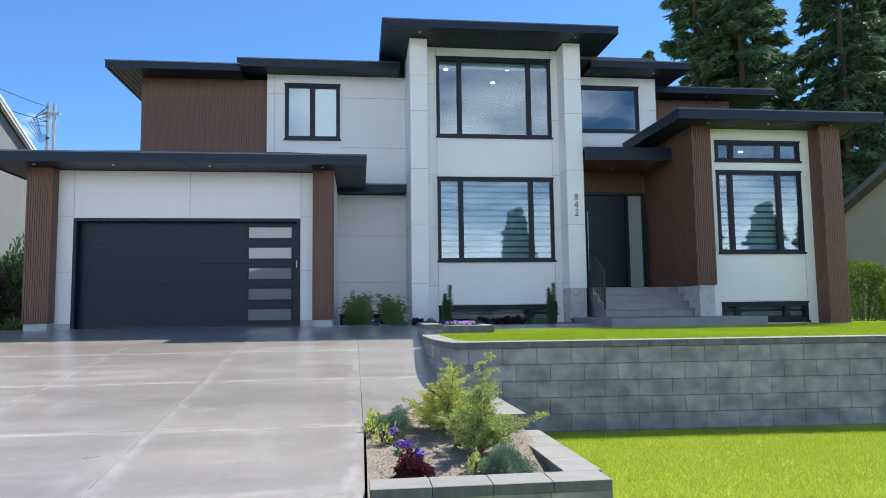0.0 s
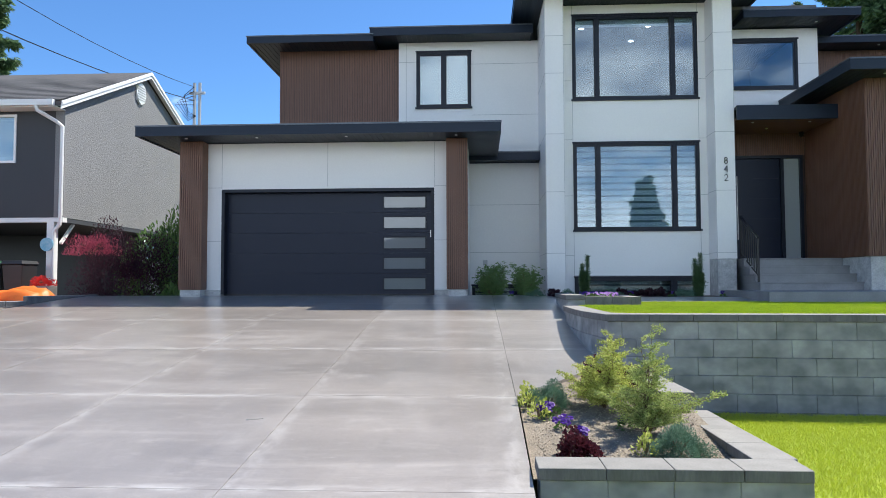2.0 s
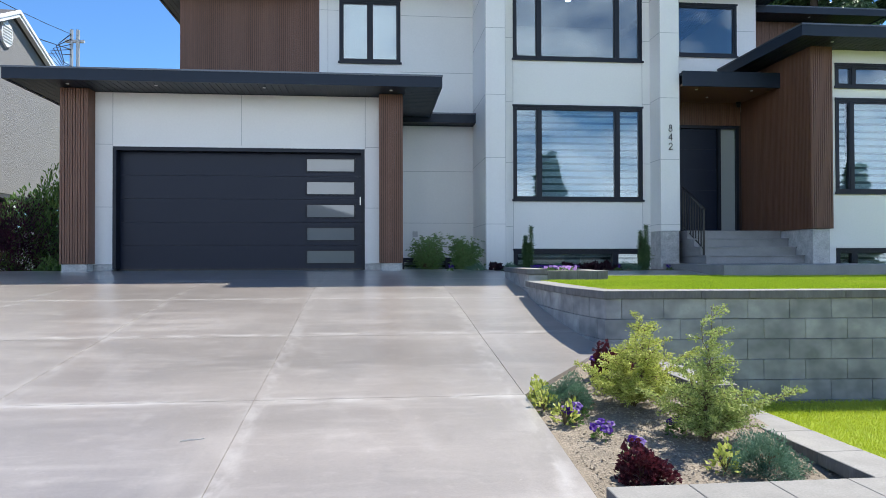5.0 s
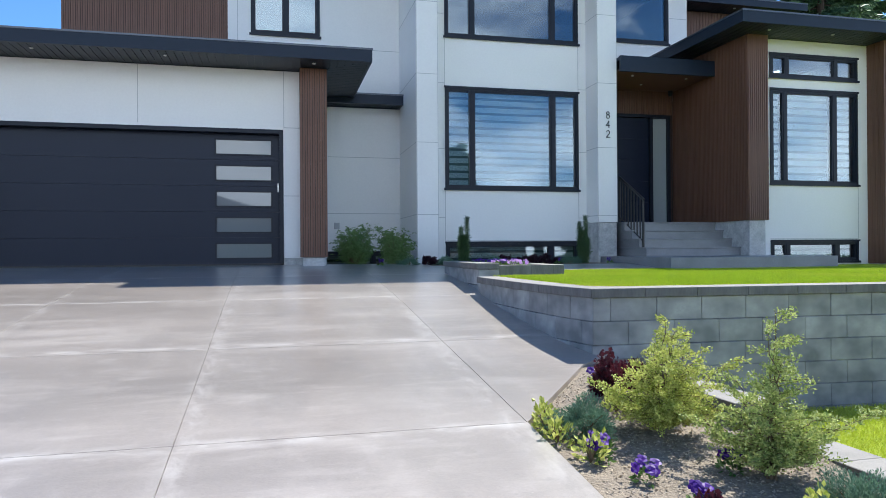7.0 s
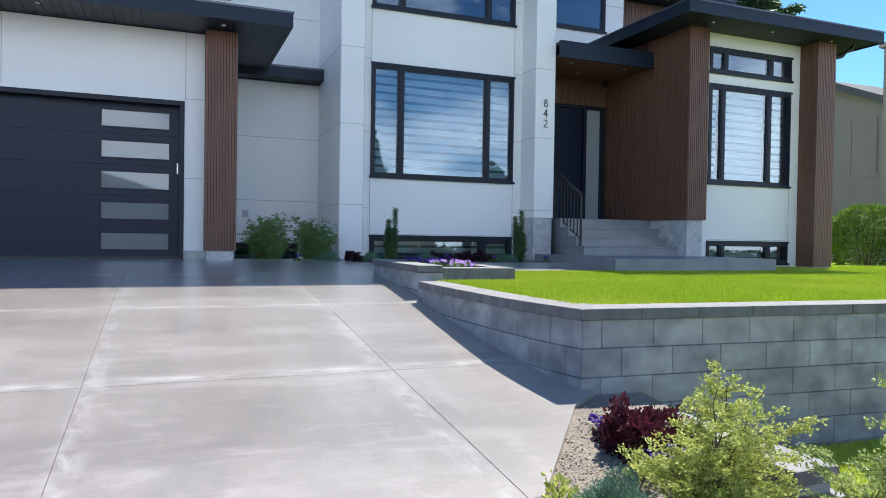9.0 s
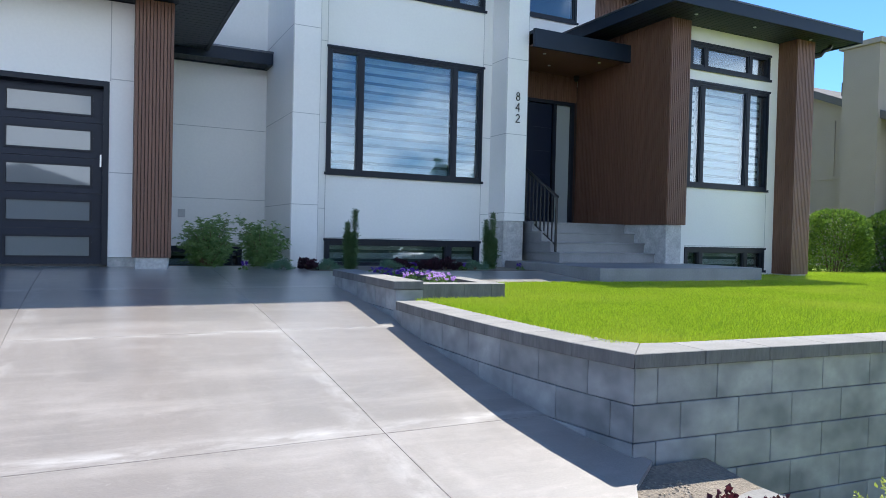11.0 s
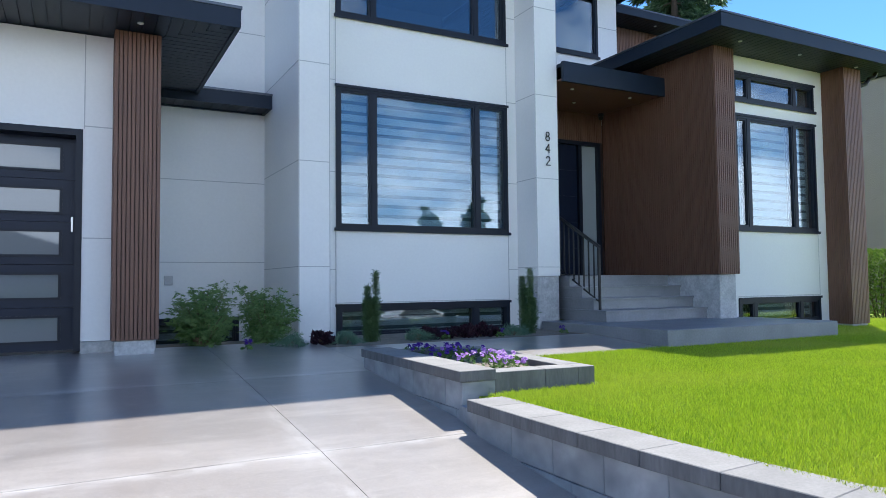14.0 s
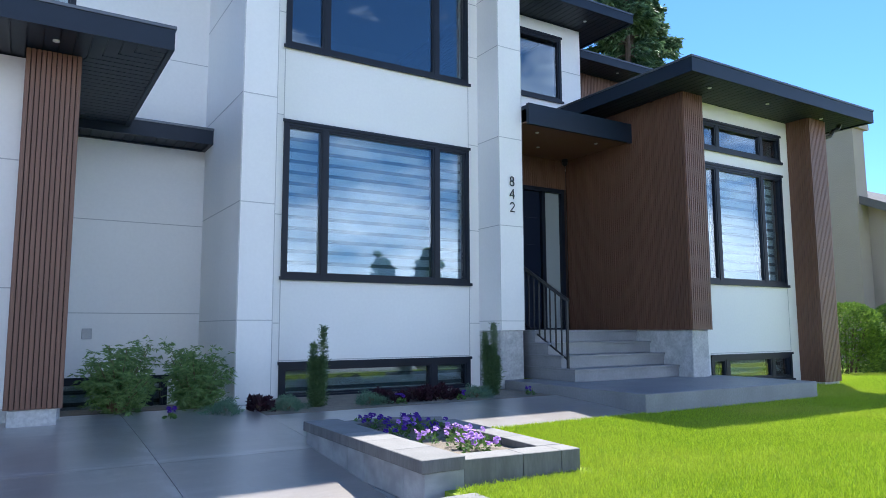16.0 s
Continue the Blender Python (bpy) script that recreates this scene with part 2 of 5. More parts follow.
M_BLOCK = material("wall_block", (0.215, 0.224, 0.232), 0.85, stain=0.95, stain_scale=5.0, tint=(0.45, 0.455, 0.455), grain=0.18, grain_scale=40, bump=0.12, bump_scale=40, vary=0.26, stretch=(0.8, 0.8, 1.0))
M_CAP = material("wall_cap", (0.30, 0.285, 0.265), 0.85, stain=0.5, stain_scale=5, tint=(0.18, 0.172, 0.162), grain=0.3, grain_scale=70, bump=0.12, bump_scale=80, vary=0.2)
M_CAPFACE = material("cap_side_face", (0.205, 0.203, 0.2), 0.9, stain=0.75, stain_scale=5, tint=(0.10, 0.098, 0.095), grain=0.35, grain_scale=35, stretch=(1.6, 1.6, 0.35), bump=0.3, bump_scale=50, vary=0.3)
M_SOIL = material("mulch_soil", (0.33, 0.275, 0.21), 0.95, stain=0.5, stain_scale=6, grain=0.6, grain_scale=45, bump=0.9, bump_scale=60)
M_GRASSBED = material("grass_bed", (0.27, 0.36, 0.016), 0.9, stain=0.35, stain_scale=0.5, tint=(0.44, 0.44, 0.03), grain=0.3, grain_scale=70, bump=0.5, bump_scale=80)
M_BLADE = grass_material()
M_BLADELOW = grass_material("lower_grass_blade", 0.3, 0.75)
M_VERGE = material("verge_turf", (0.06, 0.085, 0.025), 0.95, stain=0.4, stain_scale=0.5, grain=0.3)
M_CHIP = material("bark_chip", (0.50, 0.42, 0.32), 0.9, grain=0.3, vary=0.5)
M_BARK = material("bark", (0.10, 0.07, 0.05), 0.9, grain=0.5, grain_scale=20, bump=0.6, bump_scale=20)
M_TWIG = material("twig", (0.16, 0.11, 0.06), 0.8, grain=0.3)
M_LIME = leaf_material("lime_leaf", (0.28, 0.35, 0.05), (0.74, 0.74, 0.22))
M_SAGE = leaf_material("sage_leaf", (0.22, 0.30, 0.07), (0.60, 0.64, 0.22))
M_GREEN = leaf_material("green_leaf", (0.07, 0.14, 0.03), (0.16, 0.26, 0.07))
M_BLUEG = leaf_material("juniper_leaf", (0.08, 0.16, 0.10), (0.19, 0.30, 0.20))
M_YEW = leaf_material("yew_leaf", (0.05, 0.10, 0.04), (0.13, 0.20, 0.075))
M_MAROON = leaf_material("maroon_leaf", (0.045, 0.010, 0.018), (0.13, 0.026, 0.038))
M_BARB = leaf_material("barberry_leaf", (0.022, 0.008, 0.016), (0.075, 0.02, 0.038))
M_PINK = leaf_material("pink_leaf", (0.20, 0.03, 0.06), (0.50, 0.10, 0.16))
M_DARKP = leaf_material("dark_leaf", (0.018, 0.008, 0.014), (0.05, 0.014, 0.025))
M_VIOLET = leaf_material("violet_petal", (0.035, 0.006, 0.16), (0.09, 0.016, 0.30))
M_LILAC = leaf_material("lilac_petal", (0.30, 0.10, 0.50), (0.52, 0.28, 0.66))
M_RED = leaf_material("red_petal", (0.6, 0.03, 0.03), (0.75, 0.06, 0.05))
M_FIR = leaf_material("fir_leaf", (0.05, 0.10, 0.05), (0.20, 0.30, 0.135))
M_CEDAR = leaf_material("cedar_leaf", (0.07, 0.14, 0.018), (0.20, 0.30, 0.04))
M_STUCCO = material("grey_stucco", (0.23, 0.23, 0.235), 0.95, stain=0.1, grain=0.2, grain_scale=60, bump=0.9, bump_scale=35)
M_SIDING = material("charcoal_siding", (0.045, 0.048, 0.055), 0.7, grain=0.2)
M_WHITE = material("white_paint", (0.78, 0.78, 0.76), 0.5, grain=0.06, stain=0.1)
M_SHINGLE = material("shingle", (0.145, 0.138, 0.136), 0.9, grain=0.4, grain_scale=40, stain=0.3, vary=0.5, bump=0.4)
M_BEIGE = material("beige_stucco", (0.36, 0.31, 0.26), 0.9, grain=0.12, grain_scale=40, bump=0.5, bump_scale=40, stain=0.12)
M_BLACK = material("matt_black", (0.012, 0.012, 0.013), 0.4)
M_CHROME = material("brushed_steel", (0.55, 0.55, 0.55), 0.3, metal=1.0)
M_ASPHALT = material("asphalt", (0.055, 0.055, 0.057), 0.9, grain=0.3, grain_scale=60, stain=0.2, bump=0.5, bump_scale=80)
M_ORANGE = material("orange_tarp", (0.75, 0.17, 0.02), 0.5, stain=0.2, grain=0.1)
M_BIN = material("black_bin", (0.02, 0.02, 0.022), 0.5)
M_BINLID = material("green_lid", (0.03, 0.12, 0.05), 0.5)
M_SIGN = material("blue_sign", (0.16, 0.42, 0.55), 0.5, stain=0.5, stain_scale=18, tint=(0.45, 0.6, 0.68))
M_POLE = material("galvanised", (0.42, 0.42, 0.42), 0.5, metal=0.4)
M_CAR = material("white_car_paint", (0.75, 0.76, 0.76), 0.2)
M_TYRE = material("rubber", (0.02, 0.02, 0.02), 0.8)


# ---- building helpers ----
def bx(bm, x0, x1, y0, y1, z0, z1):
    v = [bm.verts.new(c) for c in ((x0, y0, z0), (x1, y0, z0), (x1, y1, z0), (x0, y1, z0), (x0, y0, z1), (x1, y0, z1), (x1, y1, z1), (x0, y1, z1))]
    for f in ((3, 2, 1, 0), (4, 5, 6, 7), (0, 1, 5, 4), (1, 2, 6, 5), (2, 3, 7, 6), (3, 0, 4, 7)):
        bm.faces.new([v[i] for i in f])
    return v


def tube(bm, pts, r0, r1=None, seg=8):
    """A tapered tube along points."""
    r1 = r0 if r1 is None else r1
    pts = [Vector(p) for p in pts]
    rings = []
    for i, p in enumerate(pts):
        d = (pts[min(i + 1, len(pts) - 1)] - pts[max(i - 1, 0)]).normalized()
        a = d.orthogonal().normalized()
        b = d.cross(a)
        r = r0 + (r1 - r0) * i / max(1, len(pts) - 1)
        rings.append([bm.verts.new(p + a * (r * math.cos(k * 2 * math.pi / seg)) + b * (r * math.sin(k * 2 * math.pi / seg))) for k in range(seg)])
    for q, w in zip(rings, rings[1:]):
        best = min(range(seg), key=lambda s: sum((q[k].co - w[(k + s) % seg].co).length_squared for k in range(seg)))
        for k in range(seg):
            bm.faces.new((q[k], q[(k + 1) % seg], w[(k + 1 + best) % seg], w[(k + best) % seg]))
    bm.faces.new(list(reversed(rings[0])))
    bm.faces.new(rings[-1])


def part(name, bm, mat, parent=None, label="", bevel=0.0, smooth=False):
    """Links a bmesh as one mesh object, under a thing or a part."""
    if bevel:
        bmesh.ops.bevel(bm, geom=bm.edges[:], offset=bevel, segments=1, affect="EDGES")
    bmesh.ops.recalc_face_normals(bm, faces=bm.faces[:])
    me = bpy.data.meshes.new(name)
    bm.to_mesh(me)
    bm.free()
    if smooth:
        me.shade_smooth()
    me.materials.append(mat)
    ob = new(name, me)
    if parent:
        ob.parent = parent
    if label:
        tagged(ob, label)
    return ob


def box(name, dims, mat, parent=None, label="", bevel=0.0):
    bm = bmesh.new()
    bx(bm, *dims)
    return part(name, bm, mat, parent, label, bevel)


def raw_mesh(name, verts, faces, mat, parent=None, label=""):
    me = bpy.data.meshes.new(name)
    me.from_pydata(verts, [], faces)
    me.materials.append(mat)
    ob = new(name, me)
    if parent:
        ob.parent = parent
    if label:
        tagged(ob, label)
    return ob


def thing(name, loc, label, category, group="", kind=""):
    ob = new(name)
    ob.location = loc
    ob.empty_display_size = 0.2
    return tagged(ob, label, category, group, kind)


def share(ob, name, loc, parent, rot=0.0, scale=None):
    """Another object on the same mesh."""
    o = new(name, ob.data)
    o.location = loc
    o.rotation_euler = (0, 0, rot)
    if scale:
        o.scale = scale
    o.parent = parent
    return o


RNG = np.random.default_rng(7)


def leaf_cloud(pos, axis, length, width, rng, fold=0.25):
    """Rhombic leaves at the places given, along their axes, each folded a little. Returns verts and faces."""
    n = len(pos)
    axis = axis / (np.linalg.norm(axis, axis=1, keepdims=True) + 1e-9)
    side = np.cross(axis, rng.normal(size=(n, 3)))
    side /= np.linalg.norm(side, axis=1, keepdims=True) + 1e-9
    up = np.cross(axis, side)
    ln = np.asarray(length) * rng.uniform(0.7, 1.25, (n, 1))
    wd = np.asarray(width) * rng.uniform(0.75, 1.2, (n, 1))
    v = np.empty((n, 4, 3))
    v[:, 0] = pos
    v[:, 1] = pos + axis * ln * 0.5 + side * wd * 0.5 + up * wd * fold
    v[:, 2] = pos + axis * ln
    v[:, 3] = pos + axis * ln * 0.5 - side * wd * 0.5 + up * wd * fold
    f = np.arange(n * 4).reshape(n, 4)
    return v.reshape(-1, 3), f


def leaves(name, pos, axis, length, width, mat, parent, rng, label=""):
    v, f = leaf_cloud(np.asarray(pos, float), np.asarray(axis, float), length, width, rng)
    return raw_mesh(name, v.tolist(), f.tolist(), mat, parent, label)


# ---- ground ----
def drive_z(y):
    """Height of the driveway: it falls ever more steeply from the garage, then evenly down to the road."""
    d = max(0.0, min(12.2, -y))
    e = min(d, 6.55)
    return -0.03 - 0.05 * e - 0.006 * e * e - 0.112 * (d - e)


STREET_Z = drive_z(-30)
LOW_LAWN, LAWN = -1.27, -0.155

bm = bmesh.new()
bx(bm, -400, 400, -400, 400, STREET_Z - 0.6, STREET_Z - 0.12)
tagged(part("ground", bm, M_VERGE), "wide level ground of rough green turf", "ground", kind="structure")
tagged(box("road", (-60, 60, -30, -17.6, STREET_Z - 0.2, STREET_Z - 0.03), M_ASPHALT), "dark grey asphalt residential road", "road", kind="structure")


def slope_slab(name, x0, x1, y0, y1, mat, parent, lift=0.0, deep=0.25, steps=1):
    """A slab on the driveway's slope, y0 nearest the road; its sides may be functions of y."""
    bm = bmesh.new()
    rows = []
    for i in range(steps + 1):
        y = y0 + (y1 - y0) * i / steps
        z = drive_z(y) + lift
        xa, xb = x0(y) if callable(x0) else x0, x1(y) if callable(x1) else x1
        rows.append([bm.verts.new(c) for c in ((xa, y, z - deep), (xb, y, z - deep), (xb, y, z), (xa, y, z))])
    for p, q in zip(rows, rows[1:]):
        for k in range(4):
            bm.faces.new((p[k], p[(k + 1) % 4], q[(k + 1) % 4], q[k]))
    bm.faces.new(rows[0][::-1])
    bm.faces.new(rows[-1])
    return part(name, bm, mat, parent)


drive = thing("driveway", (0, 0, 0), "sloping grey broomed concrete driveway with saw-cut joints", "driveway", kind="structure")
slope_slab("joint_bed", -3.05, 6.255, -12.2, 0.0, M_JOINT, drive, lift=-0.007, deep=0.3, steps=80)
FAN = ((-3.1, 0), (-1.55, 0), (0.38, 0), (2.29, 0), (4.175, 0.003), (6.2, 0.0125))


def lane(i, off):
    """The line of a long joint, which fans out a little towards the road."""
    return lambda y: FAN[i][0] + FAN[i][1] * max(0.0, -y - 3.0) + off


YS = [-12.2, -11.0, -8.73, -6.59, -4.25, -2.1, 0.25]
J = 0.0024
for i in range(5):
    for c, d in zip(YS, YS[1:]):
        slope_slab("slab", lane(i, J), 6.277 if i == 4 and d < -8.5 else lane(i + 1, -J), c + J, d - J, M_DRIVE, drive, steps=8)
# the strip beside the curved wall, and the apron that narrows towards the planter
for c, d in zip(YS[2:], YS[3:]):
    slope_slab("slab", lane(5, J), 7.5, max(c, -7.35) + J, d - J, M_DRIVE, drive, steps=8)
bm = bmesh.new()
top = [bm.verts.new((x, y, drive_z(y))) for x, y in ((6.275, -8.727), (6.285, -8.72), (7.2, -7.56), (7.5, -7.346), (6.258, -7.346))]
low = [bm.verts.new((v.co.x, v.co.y, v.co.z - 0.4)) for v in top]
bm.faces.new(top)
bm.faces.new(low[::-1])
for i in range(5):
    bm.faces.new((top[i], low[i], low[(i + 1) % 5], top[(i + 1) % 5]))
part("slab", bm, M_DRIVE, drive)
tagged(box("pavement", (-40, 40, -17.6, -12.2, STREET_Z - 0.3, STREET_Z), M_DRIVE), "flat pale concrete apron and pavement along the road", "pavement", kind="structure")

bm = bmesh.new()
bx(bm, 7.6, 40, -12.2, -7.45, LOW_LAWN - 0.4, LOW_LAWN)
bx(bm, 6.29, 7.6, -12.2, -10.7, LOW_LAWN - 0.4, LOW_LAWN)
tagged(part("lower_lawn", bm, M_GRASSBED), "bright green mown lower lawn below the retaining wall", "lawn", kind="structure")
bm = bmesh.new()
def lawn_front(x):
    """The inner edge of the retaining wall's caps, which runs a little askew to the house."""
    return -6.985 - 0.0604 * (x - 7.72)


for q in bx(bm, 7.9, 18.6, -7.1, -2.12, -0.8, LAWN):
    if q.co.y < -7:
        q.co.y = lawn_front(q.co.x) - 0.1
bx(bm, 11.4, 40, -2.12, 14, -0.8, LAWN - 0.02)
for q in bx(bm, 18.6, 40, -7.1, -2.12, -0.8, LAWN - 0.01):
    if q.co.y < -7:
        q.co.y = lawn_front(q.co.x) - 0.1
tagged(part("upper_lawn", bm, M_GRASSBED), "bright green mown front lawn behind the retaining wall", "lawn", kind="structure")
tagged(box("side_yard", (-40, -3.1, -12.2, 40, -1.2, -0.22), M_SOIL), "bare earth strip between the two houses", "ground", kind="structure")
tagged(box("back_yard", (-3.1, 40, 14, 60, -1.2, -0.3), M_GRASSBED), "rough grass behind the houses", "ground", kind="structure")
# walkway in front of the house
tagged(slope_slab("walkway", 7.503, 11.4, -2.12, -0.55, M_DRIVE, None, steps=6), "smooth grey concrete walkway beside the shrub bed", "path", kind="structure")
tagged(box("shrub_bed", (5.68, 11.4, -0.55, 1.1, -0.4, -0.06), M_SOIL), "narrow bed of brown mulch along the house", "bed", kind="structure")

# ---- the house ----
house = thing("house", (0, 0, 0), "modern two-storey white panelled house with charcoal roofs and brown slats", "house")


def wall(x0, x1, z0, z1, y, thick, openings=(), mat=M_PANEL, name="wall"):
    """An upright wall facing -y with openings (x0, x1, z0, z1) cut through."""
    bm = bmesh.new()
    xs = sorted({x0, x1, *[o[0] for o in openings], *[o[1] for o in openings]})
    for a, b in zip(xs, xs[1:]):
        mid = (a + b) / 2
        z = z0
        for o in sorted((o for o in openings if o[0] < mid < o[1]), key=lambda o: o[2]):
            if o[2] > z:
                bx(bm, a, b, y, y + thick, z, o[2])
            z = o[3]
        if z < z1:
            bx(bm, a, b, y, y + thick, z, z1)
    bmesh.ops.remove_doubles(bm, verts=bm.verts[:], dist=0.0005)
    return part(name, bm, mat, house)


def trim_z(x, z0, z1, y, w=0.012):
    bm = bmesh.new()
    bx(bm, x - w / 2, x + w / 2, y - 0.004, y + 0.002, z0, z1)
    part("panel_trim", bm, M_TRIM, house)


def trim_x(x0, x1, z, y, w=0.012):
    bm = bmesh.new()
    bx(bm, x0, x1, y - 0.004, y + 0.002, z - w / 2, z + w / 2)
    part("panel_trim", bm, M_TRIM, house)


def trim_side(x, y0, y1, z, w=0.012):
    bm = bmesh.new()
    bx(bm, x - 0.004, x + 0.002, y0, y1, z - w / 2, z + w / 2)
    part("panel_trim", bm, M_TRIM, house)


def rim_box(x0, x1, y0, y1, t, z0, z1):
    """A level rectangular rim of one piece, t thick."""
    bm = bmesh.new()
    r = []
    for z in (z0, z1):
        for e in (0, t):
            r.append([bm.verts.new(c) for c in ((x0 + e, y0 + e, z), (x1 - e, y0 + e, z), (x1 - e, y1 - e, z), (x0 + e, y1 - e, z))])
    for p, q in ((r[0], r[1]), (r[3], r[2]), (r[1], r[3]), (r[2], r[0])):
        for i in range(4):
            bm.faces.new((p[i], p[(i + 1) % 4], q[(i + 1) % 4], q[i]))
    return bm


def plank(corners, z0, z1, parent):
    """One soffit board over four corners in plan."""
    bm = bmesh.new()
    lo = [bm.verts.new((x, y, z0)) for x, y in corners]
    hi = [bm.verts.new((x, y, z1)) for x, y in corners]
    bm.faces.new(lo[::-1])
    bm.faces.new(hi)
    for i in range(4):
        bm.faces.new((lo[i], lo[(i + 1) % 4], hi[(i + 1) % 4], hi[i]))
    return part("soffit_board", bm, M_SOFFIT, parent)


def flat_roof(x0, x1, y0, y1, ztop, h, name="roof", pieces=False, turn=None):
    """A low roof slab: fascia box with a flashing lip on top and a boarded soffit beneath."""
    t, e = 0.05, 0.012
    roof = part(name, rim_box(x0, x1, y0, y1, t, ztop - h, ztop - 0.03), M_METAL, house, "flat roof with charcoal metal fascia")
    box("roof_deck", (x0 + t, x1 - t, y0 + t, y1 - t, ztop - 0.09, ztop - 0.05), M_METAL, roof)
    part("flashing", rim_box(x0 - e, x1 + e, y0 - e, y1 + e, 0.06, ztop - 0.03, ztop), M_FLASH, roof)
    zs, w = ztop - h + 0.02, 0.125
    k = int((x1 - x0 - 2 * t) / w)
    w = (x1 - x0 - 2 * t) / k
    box("soffit", (x0 + t, x1 - t, y0 + t, y1 - t, zs + 0.017, zs + 0.03), M_SOFFIT, roof)
    if pieces:
        first = box("soffit_board", (0, w - 0.012, y0 + t, y1 - t, zs, zs + 0.015), M_SOFFIT, roof)
        first.location = (x0 + t, 0, 0)
        end = x1 - t
        for i in range(1, k):
            if turn is None or x0 + t + (i + 1) * w < turn:
                share(first, "soffit_board", (x0 + t + i * w, 0, 0), roof)
            else:
                xa = x0 + t + i * w
                plank(((xa, y0 + t), (xa + w - 0.012, y0 + t), (xa + w - 0.012, y0 + t + end - xa - w + 0.012), (xa, y0 + t + end - xa)), zs, zs + 0.015, roof)
        ya = y0 + t + 0.01
        while turn is not None and ya + 0.12 < y1:
            a, b = (max(turn, end - (q - y0 - t)) for q in (ya, ya + 0.113))
            plank(((a, ya), (end, ya), (end, ya + 0.113), (b, ya + 0.113)), zs, zs + 0.015, roof)
            ya += 0.125
    else:
        bm = bmesh.new()
        for i in range(k):
            bx(bm, x0 + t + i * w, x0 + t + i * w + w - 0.012, y0 + t, y1 - t, zs, zs + 0.015)
        tagged(part("soffit_boarding", bm, M_SOFFIT, roof), kind="stuff")
    return roof


def hoop(x0, x1, z0, z1, f, ya, yb):
    """A rectangular frame of one piece, facing -y."""
    bm = bmesh.new()
    r = []
    for y in (ya, yb):
        for e in (0, f):
            r.append([bm.verts.new(c) for c in ((x0 + e, y, z0 + e), (x1 - e, y, z0 + e), (x1 - e, y, z1 - e), (x0 + e, y, z1 - e))])
    for p, q in ((r[0], r[1]), (r[3], r[2]), (r[1], r[3]), (r[2], r[0])):
        for i in range(4):
            bm.faces.new((p[i], p[(i + 1) % 4], q[(i + 1) % 4], q[i]))
    return bm


def window(x0, x1, z0, z1, y, bars, blind="", label="", fat=0.058, casings=(), lean=0.0):
    """A black framed window in a wall facing -y. bars: x of the mullions' middles. blind: zebra, shade or nothing."""
    ya, yb, f = y - 0.022, y + 0.12, fat
    win = part("window", hoop(x0, x1, z0, z1, f, ya, yb), M_FRAME, house, label or "black-framed window")
    for b in bars:
        box("mullion", (b - f * 0.62, b + f * 0.62, ya + 0.006, yb, z0 + f, z1 - f), M_FRAME, win)
    box("sill", (x0 - 0.03, x1 + 0.03, ya - 0.025, ya - 0.001, z0 - 0.025, z0 + 0.02), M_FRAME, win)
    box("head_trim", (x0 - 0.02, x1 + 0.02, ya - 0.018, ya - 0.001, z1 - 0.02, z1 + 0.02), M_FRAME, win)
    edges = [x0 + f] + [v for b in bars for v in (b - f * 0.62, b + f * 0.62)] + [x1 - f]
    for a, b in zip(edges[::2], edges[1::2]):
        s = 0.028
        part("sash", hoop(a, b, z0 + f, z1 - f, s, ya + 0.015, yb - 0.02), M_FRAME, win)
        p = box("pane", (a + s, b - s, y + 0.022, y + 0.034, z0 + f + s, z1 - f - s), M_LOWGLASS if lean else M_GLASS, win)
        for v in p.data.vertices:
            v.co.y += lean * (v.co.z - z0)
        p.visible_shadow = False
        if blind == "zebra":
            bm, bm2 = bmesh.new(), bmesh.new()
            z = z1 - f
            pitch, k = 0.155, 0
            while z > z0 + f + 0.02:
                lo = max(z - pitch * 0.66, z0 + f)
                bx(bm, a - 0.02, b + 0.02, yb + 0.05, yb + 0.056, lo, z)
                z -= pitch
            bx(bm2, a - 0.02, b + 0.02, yb + 0.066, yb + 0.07, z0 + f, z1 - f)
            tagged(part("blind", bm, M_BLIND, win, "white zebra blind"), kind="stuff")
            part("sheer", bm2, M_SHEER, win)
        elif blind == "shade":
            part("blind", _slab(a - 0.02, b + 0.02, yb + 0.05, yb + 0.056, z0 + f, z1 - f), M_SHADE, win, "pale grey roller shade")
        elif blind == "rolled":
            part("blind", _slab(a - 0.02, b + 0.02, yb + 0.03, yb + 0.1, z1 - f - 0.16, z1 - f), M_BLIND, win, "rolled-up white blind")
    return win


def _slab(*d):
    bm = bmesh.new()
    bx(bm, *d)
    return bm


def slat_face(bm, x0, x1, y, z0, z1, pitch, proud, axis="x", out=-1, fill=0.7):
    """Upright slats side by side, along x on a face at y, or along y on a face at x."""
    k = max(1, round((x1 - x0) / pitch))
    w = (x1 - x0) / k
    for i in range(k):
        a = x0 + i * w + w * (1 - fill) / 2
        b = a + w * fill
        if axis == "x":
            bx(bm, a, b, min(y, y + out * proud), max(y, y + out * proud), z0, z1)
        else:
            bx(bm, min(y, y + out * proud), max(y, y + out * proud), a, b, z0, z1)


